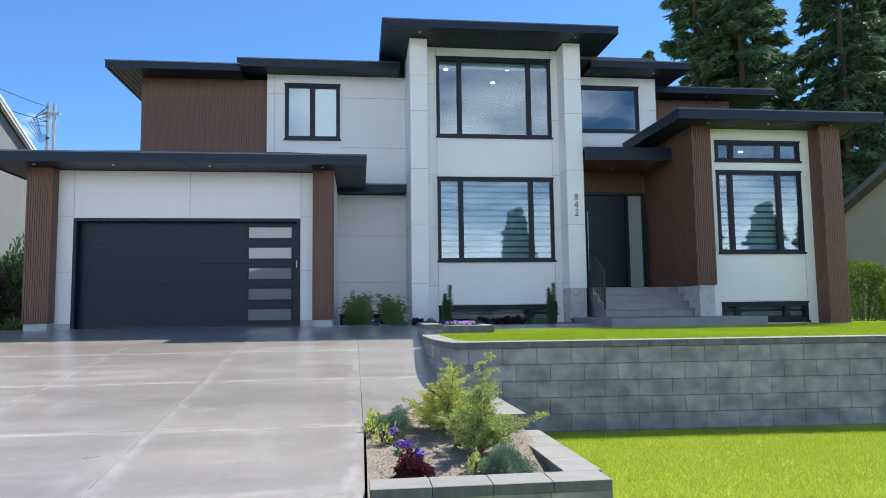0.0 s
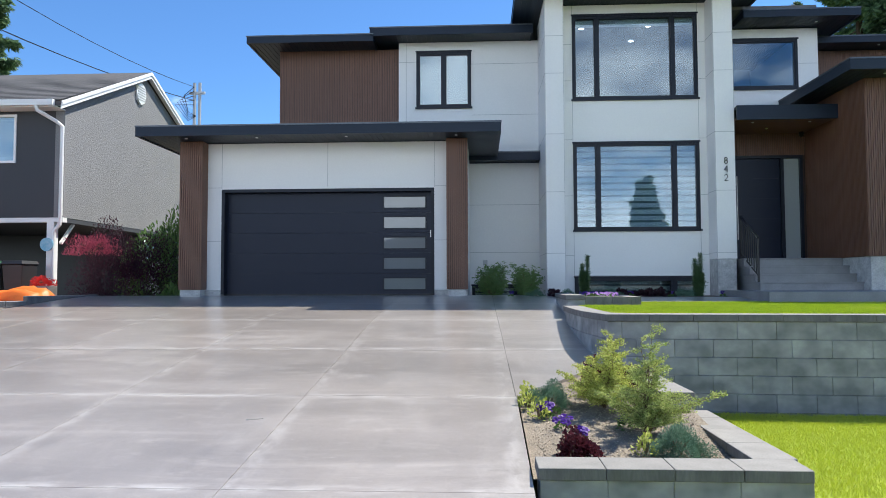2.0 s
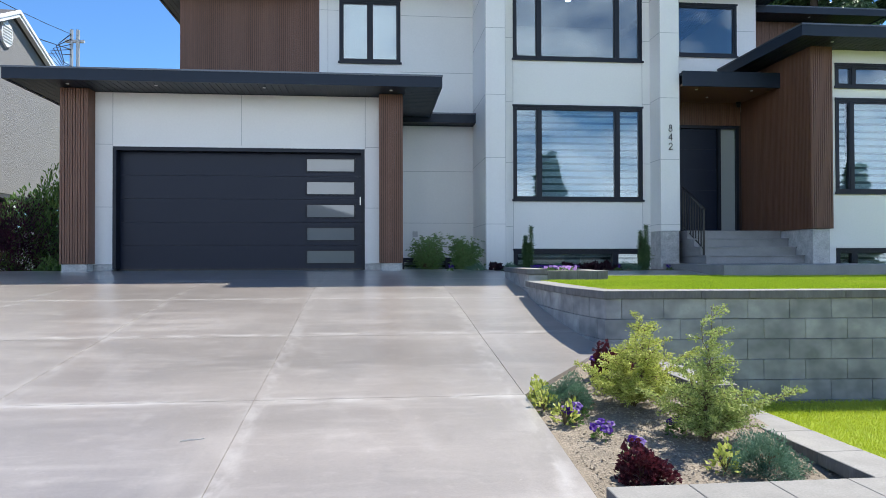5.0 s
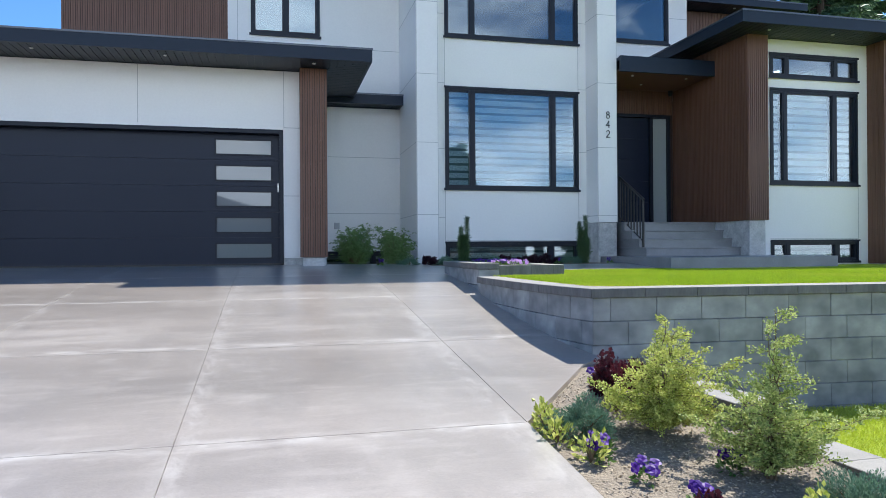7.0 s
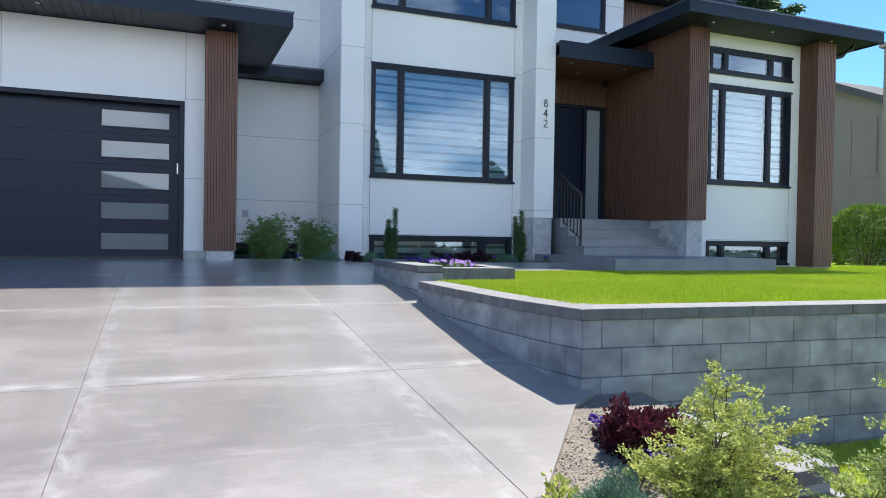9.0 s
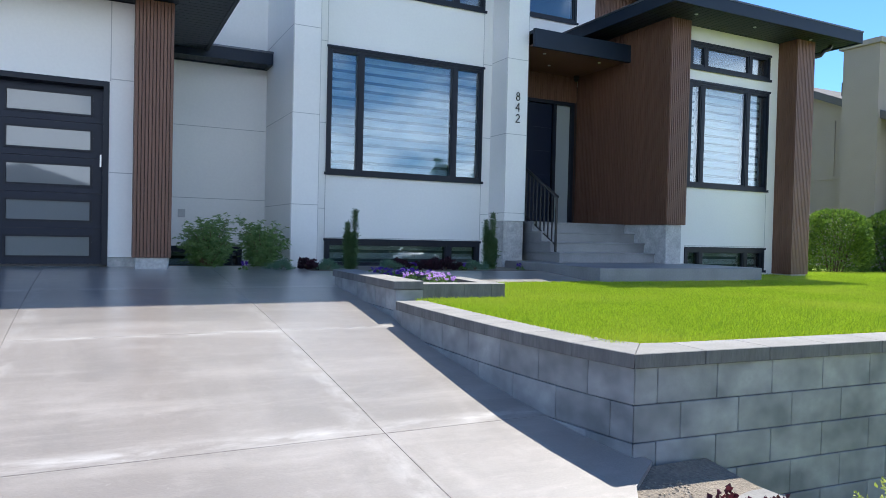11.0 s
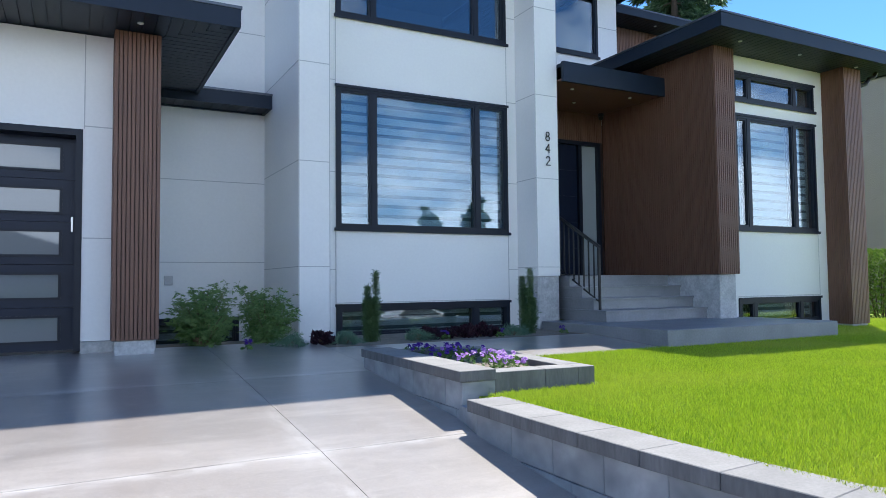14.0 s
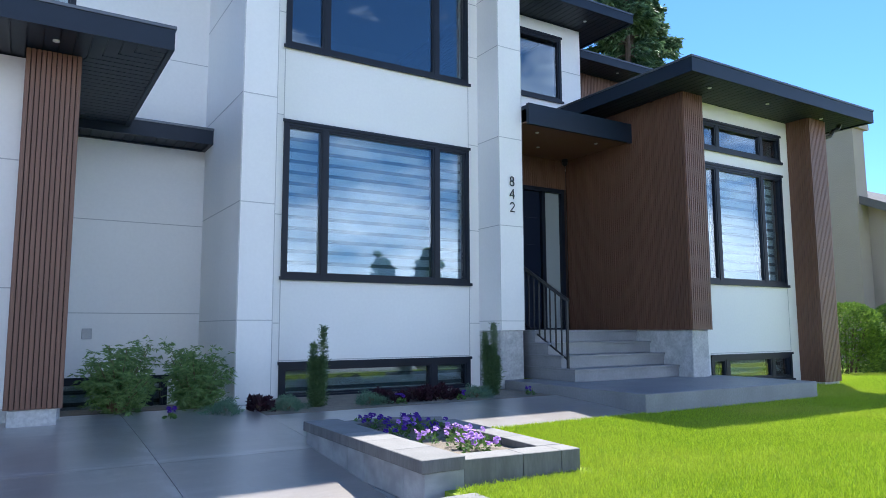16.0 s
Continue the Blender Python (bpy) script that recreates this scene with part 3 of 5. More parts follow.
def slat_column(x0, x1, y0, y1, z0, z1, count, sides=True, label="brown slatted column cladding"):
    """A boxed column clad in upright composite slats, each a piece."""
    p = 0.02
    core = box("column", (x0 + p, x1 - p, y0 + p, y1, z0, z1), M_WOODBACK, house, label)
    w = (x1 - x0) / count
    first = None
    for i in range(count):
        cx = x0 + (i + 0.5) * w
        if first is None:
            first = box("slat", (-w * 0.385, w * 0.385, -p, 0.002, z0, z1), M_WOOD, core)
            first.location = (cx, y0 + p, 0)
        else:
            share(first, "slat", (cx, y0 + p, 0), core)
    n = max(2, round((y1 - y0) / w))
    w2 = (y1 - y0) / n
    for i in range(n):
        cy = y0 + p + (i + 0.5) * (y1 - y0 - p) / n
        share(first, "slat", (x0 + p, cy, 0), core, rot=-math.pi / 2)
        share(first, "slat", (x1 - p, cy, 0), core, rot=math.pi / 2)
    return core


# garage block
GY = 0.0
wall(-0.95, 5.66, 0.10, 3.47, GY, 0.27, [(0.0, 4.9, 0.09, 2.41)])
wall(-0.95, 0.0, -0.3, 0.095, GY + 0.01, 0.26, mat=M_CONC, name="footing")
wall(4.9, 5.66, -0.3, 0.095, GY + 0.01, 0.26, mat=M_CONC, name="footing")
box("wall", (5.39, 5.66, 0.272, 2.45, -0.3, 3.47), M_PANEL, house)
box("wall", (-0.95, -0.68, 0.272, 6.0, -0.3, 3.47), M_PANEL, house)
box("footing", (-0.33, -0.0, -0.015, 0.008, -0.1, 0.095), M_CONC, house)
for x in (0.0, 4.912):
    trim_z(x, 2.42, 3.46, GY)
trim_z(2.46, 2.46, 3.46, GY)
trim_x(-0.33, 0.0, 2.45, GY)
trim_x(4.91, 5.2, 2.45, GY)
trim_x(-0.33, 0.0, 1.22, GY)
trim_x(4.91, 5.2, 1.22, GY)
slat_column(-0.86, -0.33, -0.32, GY, 0.11, 3.47, 11)
slat_column(5.19, 5.66, -0.32, GY, 0.11, 3.47, 11)
for a, b in ((-0.83, -0.36), (5.22, 5.62)):
    bm = bmesh.new()
    bx(bm, a, b, -0.29, GY, -0.2, 0.11)
    part("footing", bm, M_CONC, house, "rough concrete footing", bevel=0.01)

# garage door with five small panes down one side
bm = bmesh.new()
bx(bm, 0.0, 0.07, -0.01, 0.26, 0.0, 2.41)
bx(bm, 4.83, 4.9, -0.01, 0.26, 0.0, 2.41)
bx(bm, 0.07, 4.83, -0.01, 0.26, 2.34, 2.41)
gdoor = part("garage_door", bm, M_FRAME, house, "charcoal sectional garage door with narrow frosted panes")
SEC = [0.0, 0.468, 0.936, 1.404, 1.872, 2.34]
for a, b in zip(SEC, SEC[1:]):
    zc = (a + b) / 2
    sec = box("door_section", (0.07, 3.72, 0.20, 0.25, a + 0.002, b - 0.002), M_GDOOR, gdoor)
    box("stile", (4.69, 4.83, 0.20, 0.25, a + 0.002, b - 0.002), M_GDOOR, gdoor)
    box("rail", (3.72, 4.69, 0.20, 0.25, a + 0.002, zc - 0.14), M_GDOOR, gdoor)
    box("rail", (3.72, 4.69, 0.20, 0.25, zc + 0.14, b - 0.002), M_GDOOR, gdoor)
    part("pane_frame", hoop(3.70, 4.71, zc - 0.15, zc + 0.15, 0.026, 0.185, 0.21), M_FRAME, gdoor)
    box("pane", (3.73, 4.68, 0.205, 0.215, zc - 0.125, zc + 0.125), M_GPANE, gdoor, "frosted glass pane")
box("bottom_seal", (0.0, 4.9, 0.205, 0.262, -0.08, 0.0), M_BLACK, gdoor)
box("door_section", (0.07, 4.83, 0.262, 0.268, 0.0, 2.34), M_BLACK, gdoor)
box("latch", (4.795, 4.815, 0.17, 0.20, 1.30, 1.46), M_CHROME, gdoor, "small steel latch")

groof = flat_roof(-1.58, 6.39, -0.97, 2.6, 3.70, 0.235, pieces=True, turn=5.67)
bm = bmesh.new()
a = [bm.verts.new(c) for c in ((-1.5, -0.9, 3.69), (6.3, -0.9, 3.69), (6.3, 2.9, 3.69), (-1.5, 2.9, 3.69))]
b = [bm.verts.new(c) for c in ((1.6, 2.9, 4.62), (4.2, 2.9, 4.62))]
bm.faces.new((a[0], a[1], b[1], b[0]))
bm.faces.new((a[1], a[2], b[1]))
bm.faces.new((a[3], a[0], b[0]))
part("shingles", bm, M_SHINGLE, groof, "dark asphalt shingles")

# recess and upper storey beside the tower
W3Y = 2.47
wall(3.80, 7.5, -0.3, 6.62, W3Y, 0.25, [(4.27, 5.72, 4.86, 6.37), (5.72, 7.08, -0.29, 0.19)])
window(5.72, 7.08, -0.29, 0.19, W3Y, [6.85], "zebra", fat=0.055, lean=0.013)
window(4.27, 5.72, 4.86, 6.37, W3Y, [4.995], "shade", fat=0.07)
trim_x(3.8, 4.27, 6.1, W3Y)
trim_x(5.72, 7.47, 6.02, W3Y)
trim_x(5.72, 7.47, 4.66, W3Y)
trim_z(4.0, 3.7, 6.6, W3Y)
trim_x(5.66, 7.47, 2.28, W3Y)
trim_x(5.66, 7.47, 1.04, W3Y)
# slatted upper block over the garage
bm = bmesh.new()
bx(bm, 0.56, 3.81, 2.62, 2.9, 3.6, 6.5)
part("wall", bm, M_WOODBACK, house)
bm = bmesh.new()
slat_face(bm, 0.56, 3.80, 2.62, 3.6, 6.5, 0.045, 0.012, fill=0.78)
tagged(part("slats", bm, M_WOOD, house, "upright brown composite slats"), kind="stuff")
box("wall", (0.56, 0.8, 2.9, 9.0, 3.6, 6.5), M_WOODBACK, house)
flat_roof(-0.10, 3.2, 1.84, 9.0, 6.68, 0.2)
flat_roof(3.12, 7.3, 1.84, 9.0, 6.84, 0.23)
# small canopy over the recess
flat_roof(5.66, 7.465, 1.97, 2.465, 3.60, 0.23)

# tower
PY, TY = 0.57, 1.12
WX0, WX1 = 8.18, 11.165
box("wall", (7.47, 7.91, PY, 1.37, -0.3, 6.98), M_PANEL, house)
box("wall", (7.47, 7.70, 1.372, 2.47, -0.3, 6.98), M_PANEL, house)
box("wall", (11.35, 11.80, PY, 1.37, 0.79, 6.98), M_PANEL, house)
wall(7.91, 11.35, -0.3, 6.98, TY, 0.25, [(WX0, WX1, -0.10, 0.38), (WX0, WX1, 1.49, 3.61), (WX0, WX1, 4.65, 6.73)])
bm = bmesh.new()
bx(bm, 11.36, 11.79, PY + 0.02, 1.4, -0.3, 0.788)
part("footing", bm, M_CONC, house, "rough concrete pier base", bevel=0.012)
window(WX0, WX1, 1.49, 3.61, TY, [8.77, 10.575], "zebra")
window(WX0, WX1, 4.65, 6.73, TY, [8.77, 10.575], "rolled")
window(WX0, WX1, -0.10, 0.38, TY, [10.52], "zebra", fat=0.068, lean=0.013)
for z in (0.93, 2.36, 3.72, 5.16, 6.05):
    trim_x(7.475, 7.905, z, PY)
    trim_x(11.355, 11.795, z, PY)
    trim_side(7.47, PY, 2.46, z)
    trim_side(11.35, PY, TY, z)
    trim_x(7.91, WX0, z - 0.03, TY)
    trim_x(WX1, 11.35, z - 0.03, TY)
for x in (WX0, WX1):
    for a, b in ((0.40, 1.46), (3.64, 4.62), (6.76, 6.97)):
        trim_z(x, a, b, TY)
trim_x(WX0, WX1, 0.415, TY)
for x in (7.476, 7.904):
    trim_z(x, 0.0, 6.97, PY, 0.008)
for x in (11.356, 11.794):
    trim_z(x, 0.8, 6.97, PY, 0.008)
flat_roof(6.785, 12.56, -0.13, 9.0, 7.18, 0.2)

# upper storey over the entrance, with its slatted wing behind
U4 = 1.98
wall(11.80, 14.40, 4.02, 6.61, U4, 0.25, [(11.9, 13.90, 5.08, 6.35)])
window(11.9, 13.90, 5.08, 6.35, U4, [], "")
trim_x(13.90, 14.4, 5.72, U4)
trim_x(13.90, 14.4, 5.0, U4)
trim_z(13.91, 4.2, 5.05, U4)
box("wall", (14.15, 14.40, U4 + 0.252, 6, 3.9, 6.61), M_PANEL, house)
flat_roof(12.3, 15.05, 1.18, 9.0, 6.82, 0.2)
bm = bmesh.new()
bx(bm, 14.41, 17.3, 3.3, 3.5, 4.2, 6.45)
part("wall", bm, M_WOODBACK, house)
bm = bmesh.new()
slat_face(bm, 14.41, 17.3, 3.3, 4.2, 6.45, 0.045, 0.012, fill=0.78)
tagged(part("slats", bm, M_WOOD, house, "upright brown composite slats"), kind="stuff")
flat_roof(14.3, 18.4, 2.62, 9.0, 6.64, 0.19)

# right wing
RY = -0.48
RX0, RX1 = 14.71, 16.89
wall(14.5, 17.66, -0.3, 4.55, RY, 0.25, [(RX0, RX1, -0.08, 0.37), (RX0, RX1, 1.54, 3.52), (RX0, RX1, 3.76, 4.25)])
box("wall", (17.41, 17.66, RY + 0.252, 8, -0.3, 4.55), M_PANEL, house)
window(RX0, RX1, 1.54, 3.52, RY, [15.07, 16.30], "zebra")
window(RX0, RX1, 3.76, 4.25, RY, [15.12, 16.33], "")
window(RX0, RX1, -0.08, 0.37, RY, [15.12, 16.35], "zebra", fat=0.062, lean=0.016)
trim_x(RX0, RX1, 0.41, RY)
trim_z(RX1 + 0.01, 0.4, 1.5, RY)
slat_column(17.14, 17.66, -0.92, RY, -0.12, 4.55, 12)
box("footing", (17.17, 17.63, -0.89, RY - 0.003, -0.4, -0.12), M_CONC, house)
# entrance cheek wall, slatted on its front and side
bm = bmesh.new()
bx(bm, 14.07, 14.50, -0.66, 2.1, 0.79, 4.55)
cheek = part("cheek_wall", bm, M_WOODBACK, house, "entrance wall clad in brown slats")
bm = bmesh.new()
slat_face(bm, 14.05, 14.52, -0.66, 0.79, 4.55, 0.047, 0.028)
slat_face(bm, -0.68, 2.06, 14.07, 0.79, 4.55, 0.047, 0.028, axis="y")
tagged(part("slats", bm, M_WOOD, cheek, "upright brown composite slats"), kind="stuff")
bm = bmesh.new()
bx(bm, 14.09, 14.47, -0.64, 2.1, -0.3, 0.788)
part("footing", bm, M_CONC, house, "rough concrete pier base", bevel=0.012)
flat_roof(13.41, 18.45, -1.38, 3.0, 4.78, 0.245, pieces=True)
# entrance wall with the door
DY = 2.1
wall(11.80, 14.06, 0.5, 4.3, DY, 0.25, [(12.1, 14.0, 0.79, 3.42)], mat=M_WOODBACK)
bm = bmesh.new()
slat_face(bm, 11.8, 14.05, DY, 3.43, 4.0, 0.045, 0.018)
slat_face(bm, 11.8, 12.09, DY, 0.8, 3.43, 0.045, 0.018)
tagged(part("slats", bm, M_WOOD, house, "upright brown composite slats"), kind="stuff")
box("wall", (11.55, 11.80, 1.372, 2.1, 0.5, 4.6), M_PANEL, house)
bm = bmesh.new()
bx(bm, 12.1, 12.17, DY - 0.02, DY + 0.2, 0.79, 3.42)
bx(bm, 13.93, 14.0, DY - 0.02, DY + 0.2, 0.79, 3.42)
bx(bm, 12.17, 13.93, DY - 0.02, DY + 0.2, 3.35, 3.42)
bx(bm, 12.17, 13.93, DY - 0.02, DY + 0.2, 0.79, 0.82)
bx(bm, 13.46, 13.54, DY - 0.01, DY + 0.2, 0.82, 3.35)
fdoor = part("front_door", bm, M_FRAME, house, "tall dark navy front door with frosted sidelight")
bm = bmesh.new()
for i in range(5):
    bx(bm, 12.175, 13.455, DY + 0.05, DY + 0.1, 0.83 + i * 0.504, 0.83 + i * 0.504 + 0.498)
bx(bm, 12.175, 13.455, DY + 0.058, DY + 0.095, 0.83, 3.345)
part("door_leaf", bm, M_DOOR, fdoor)
box("sidelight", (13.54, 13.93, DY + 0.06, DY + 0.07, 0.82, 3.35), M_SIDEL, fdoor, "tall frosted glass sidelight")
bm = bmesh.new()
tube(bm, [(12.38, DY - 0.02, 1.3), (12.38, DY - 0.02, 2.9)], 0.018)
tube(bm, [(12.38, DY - 0.02, 1.5), (12.38, DY + 0.06, 1.5)], 0.012)
tube(bm, [(12.38, DY - 0.02, 2.7), (12.38, DY + 0.06, 2.7)], 0.012)
part("pull_handle", bm, M_CHROME, fdoor, "long brushed steel pull handle")
box("lock_plate", (12.24, 12.30, DY + 0.03, DY + 0.05, 1.95, 2.1), M_CHROME, fdoor)
# entrance canopy with its slatted ceiling
bm = bmesh.new()
bx(bm, 11.802, 14.045, 0.39, 0.45, 3.95, 4.28)
bx(bm, 11.802, 14.045, 0.45, 1.97, 4.20, 4.26)
can = part("canopy", bm, M_METAL, house, "flat charcoal entrance canopy")
box("canopy_ceiling", (11.802, 14.045, 0.45, 2.09, 3.98, 4.0), M_WOOD, can)

# rooms behind the windows
bm = bmesh.new()
for x0, x1, y0, y1, z0, z1 in ((7.75, 11.55, TY + 0.25, 5.5, 0.9, 4.0), (7.75, 14.1, TY + 0.25, 5.5, 4.3, 6.88), (14.55, 17.4, RY + 0.25, 4.0, 0.9, 4.5),
                               (3.85, 7.4, W3Y + 0.25, 6.0, 4.3, 6.5), (7.75, 11.55, TY + 0.25, 5.0, -0.9, 0.75), (14.55, 17.4, RY + 0.25, 4.0, -0.9, 0.75)):
    bx(bm, x0, x1, y1, y1 + 0.1, z0, z1)
    bx(bm, x0, x1, y0, y1, z1, z1 + 0.08)
part("inner_wall", bm, M_ROOM, house)
bm = bmesh.new()
for x0, x1, y0, y1, z0 in ((7.75, 11.55, TY + 0.26, 5.5, 0.9), (7.75, 14.1, TY + 0.26, 5.5, 4.3), (14.55, 17.4, RY + 0.26, 4.0, 0.9), (3.85, 7.4, W3Y + 0.26, 6.0, 4.3)):
    bx(bm, x0, x1, y0, y1, z0 - 0.1, z0)
part("inner_floor", bm, M_ROOMFLOOR, house)
# unseen decks and side wall, added to keep sunlight out of the open shell
box("roof_deck", (-0.95, 5.66, 2.61, 8.9, 3.47, 3.6), M_METAL, house)
box("roof_deck", (14.4, 17.66, 3.01, 8.9, 4.4, 4.55), M_METAL, house)
box("wall", (17.1, 17.3, 3.5, 8.9, 4.55, 6.4), M_WOODBACK, house)
# closing walls at the back
box("wall", (-0.95, 17.66, 8.9, 9.1, -0.3, 6.4), M_PANEL, house)


# ---- steps, platform, handrail ----
steps = thing("front_steps", (12.9, 0, 0), "grey concrete entrance steps with four risers", "steps")
steps.location = (0, 0, 0)
for i, y in enumerate((-0.36, -0.08, 0.20, 0.48)):
    z = 0.07 + 0.18 * (i + 1)
    bm = bmesh.new()
    bx(bm, 11.93 - 0.02 * (i == 3), 14.085, y, 2.095, z - 0.18, z - 0.03)
    bx(bm, 11.91, 14.085, y - 0.025, 2.095, z - 0.03, z)
    part("step", bm, M_STEP, steps, bevel=0.004)
bm = bmesh.new()
bx(bm, 11.4, 14.85, -2.10, 0.56, -0.3, 0.07)
plat = part("platform", bm, M_STEP, bevel=0.008)
tagged(plat, "low grey concrete landing slab before the steps", "landing", kind="structure")

rail = thing("handrail", (11.97, -0.18, 0.25), "black metal handrail with upright balusters", "handrail")


def bar(name, p, q, r):
    bm = bmesh.new()
    tube(bm, [p, q], r, seg=6)
    part(name, bm, M_BLACK, rail)


bar("post", (0, 0, -0.005), (0, 0, 0.98), 0.025)
bar("post", (0, 0.98, 0.53), (0, 0.98, 1.52), 0.022)
bar("top_rail", (0, -0.03, 0.96), (0, 0.99, 1.52), 0.028)
bar("bottom_rail", (0, 0, 0.12), (0, 0.98, 0.65), 0.014)
for i in range(1, 8):
    y = 0.98 * i / 8
    bar("baluster", (0, y, 0.12 + 0.54 * i / 8), (0, y, 0.97 + 0.54 * i / 8), 0.014)

# house number, digits built from strokes
def digit(name, x, z, strokes):
    bm = bmesh.new()
    for s in strokes:
        tube(bm, [(u, 0, v) for u, v in s], 0.0086, seg=6)
    ob = part(name, bm, M_BLACK)
    ob.location = (x, 0.555, z)
    tagged(ob, "black metal house numeral " + name.split("_")[1] + " on the white pier", "house number", "house number digits")


def ring(cx, cz, rx, rz, a0=0, a1=360, k=16):
    return [(cx + rx * math.cos(radians(a0 + (a1 - a0) * i / k)), cz + rz * math.sin(radians(a0 + (a1 - a0) * i / k))) for i in range(k + 1)]


digit("numeral_eight", 11.585, 3.05, [ring(0, 0.035, 0.03, 0.033), ring(0, -0.035, 0.037, 0.037)])
digit("numeral_four", 11.585, 2.85, [[(0.022, -0.075), (0.022, 0.075)], [(0.022, 0.075), (-0.045, -0.025)], [(-0.045, -0.025), (0.045, -0.025)]])
digit("numeral_two", 11.585, 2.65, [ring(0, 0.03, 0.036, 0.04, 170, -30, 12) + [(-0.04, -0.07)], [(-0.04, -0.07), (0.045, -0.07)]])

# downlights in soffits and ceilings
rim = bmesh.new()
bmesh.ops.create_cone(rim, cap_ends=True, segments=14, radius1=0.032, radius2=0.030, depth=0.012)
lamp0 = part("downlight", rim, M_LAMPRIM)
tagged(lamp0, "small round white recessed soffit downlight", "downlight", "soffit downlights")
lens = bmesh.new()
bmesh.ops.create_cone(lens, cap_ends=True, segments=12, radius1=0.023, radius2=0.023, depth=0.004)
lens_ob = part("lens", lens, M_WHITE, lamp0)
lens_ob.location = (0, 0, -0.008)
SPOTS = [(-0.6, -0.6, 3.478), (1.0, -0.6, 3.478), (3.0, -0.6, 3.478), (5.42, -0.6, 3.478), (7.69, 0.2, 6.992), (11.57, 0.2, 6.992),
         (14.3, -1.0, 4.548), (15.8, -1.0, 4.548), (17.4, -1.0, 4.548), (12.3, 0.8, 3.974), (13.6, 0.8, 3.974), (12.9, 1.5, 3.974), (14.2, 1.6, 6.632), (16.4, 2.9, 6.462)]
lamp0.location = SPOTS[0]
for s in SPOTS[1:]:
    copy_thing(lamp0, pose(*s))
glow = bmesh.new()
bmesh.ops.create_cone(glow, cap_ends=True, segments=14, radius1=0.06, radius2=0.06, depth=0.01)
room0 = part("ceiling_downlight", glow, M_LAMP)
tagged(room0, "lit round warm ceiling downlight inside a room", "downlight", "room downlights")
ROOMS = [(8.6, 2.4, 6.87), (10.3, 2.3, 6.87), (10.1, 3.4, 6.87), (12.9, 3.2, 6.87), (9.7, 2.6, 3.99), (10.6, 2.2, 3.99), (15.3, 0.8, 4.49), (16.6, 1.6, 4.49)]
room0.location = ROOMS[0]
for s in ROOMS[1:]:
    copy_thing(room0, pose(*s))

# dome camera in the corner of the entrance
cam_root = thing("security_camera", (13.93, 1.96, 3.90), "small black dome camera under the entrance ceiling", "camera")
bm = bmesh.new()
tube(bm, [(0, 0, 0.08), (0, 0, 0.02)], 0.055, 0.06, seg=14)
part("mount", bm, M_BLACK, cam_root)
bm = bmesh.new()
bmesh.ops.create_uvsphere(bm, u_segments=14, v_segments=8, radius=0.05)
part("dome", bm, M_BLACK, cam_root, smooth=True)

# downpipe elbow beside the right column, and a wall outlet by the recess
bm = bmesh.new()
tube(bm, [(17.62, -0.86, 4.30), (17.76, -0.87, 4.29), (17.88, -0.88, 4.33), (17.95, -0.9, 4.42), (18.06, -0.93, 4.47), (18.1, -0.95, 4.57)], 0.042, seg=8)
tagged(part("gutter_elbow", bm, M_BLACK), "black bent downpipe under the roof corner", "downpipe")
tagged(box("wall_outlet", (6.0, 6.12, W3Y - 0.03, W3Y - 0.001, 0.70, 0.84), M_TRIM, bevel=0.006), "small grey outdoor socket box on the wall", "socket box")


# ---- retaining walls ----
def oriented_block(name, p, q, depth, z0, z1, mat, parent, gap=0.004, bevel=0.004):
    """A block from p to q in plan, its face on that line, its body to the left of p-q."""
    p, q = Vector((*p, 0)), Vector((*q, 0))
    d = (q - p).normalized()
    n = Vector((-d.y, d.x, 0))
    p2, q2 = p + d * gap / 2, q - d * gap / 2
    bm = bmesh.new()
    lo = [bm.verts.new((c.x, c.y, z0 + gap / 2)) for c in (p2, q2, q2 + n * depth, p2 + n * depth)]
    hi = [bm.verts.new((c.x, c.y, z1 - gap / 2)) for c in (p2, q2, q2 + n * depth, p2 + n * depth)]
    bm.faces.new(lo[::-1])
    bm.faces.new(hi)
    for i in range(4):
        bm.faces.new((lo[i], lo[(i + 1) % 4], hi[(i + 1) % 4], hi[i]))
    ob = part(name, bm, mat, parent, bevel=bevel)
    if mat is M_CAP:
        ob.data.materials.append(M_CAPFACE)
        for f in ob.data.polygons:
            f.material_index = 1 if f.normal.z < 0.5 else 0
    return ob


def along(path, step, start=0.0):
    """Points every step along a polyline."""
    pts = [Vector((*p, 0)) for p in path]
    out, need = [pts[0]], step - start
    for a, b in zip(pts, pts[1:]):
        length, pos = (b - a).length, 0.0
        while need <= length - pos + 1e-6:
            pos += need
            out.append(a + (b - a) * (pos / length))
            need = step
        need -= length - pos
    if (out[-1] - pts[-1]).length > 0.08:
        out.append(pts[-1])
    return [(p.x, p.y) for p in out]


rw = thing("retaining_wall", (7.4, -7.3, -1.3), "grey concrete block retaining wall with flat caps", "retaining wall")
rw.location = (0, 0, 0)
BL, BH, CAP, TOPZ = 0.435, 0.207, 0.085, -0.122
CORNER, INNER = (7.435, -7.265), (7.72, -6.985)
SIDE = [(7.37, -3.95), (7.30, -4.24), (7.28, -5.0), (7.28, -5.8), (7.305, -6.4), (7.36, -6.9), CORNER]


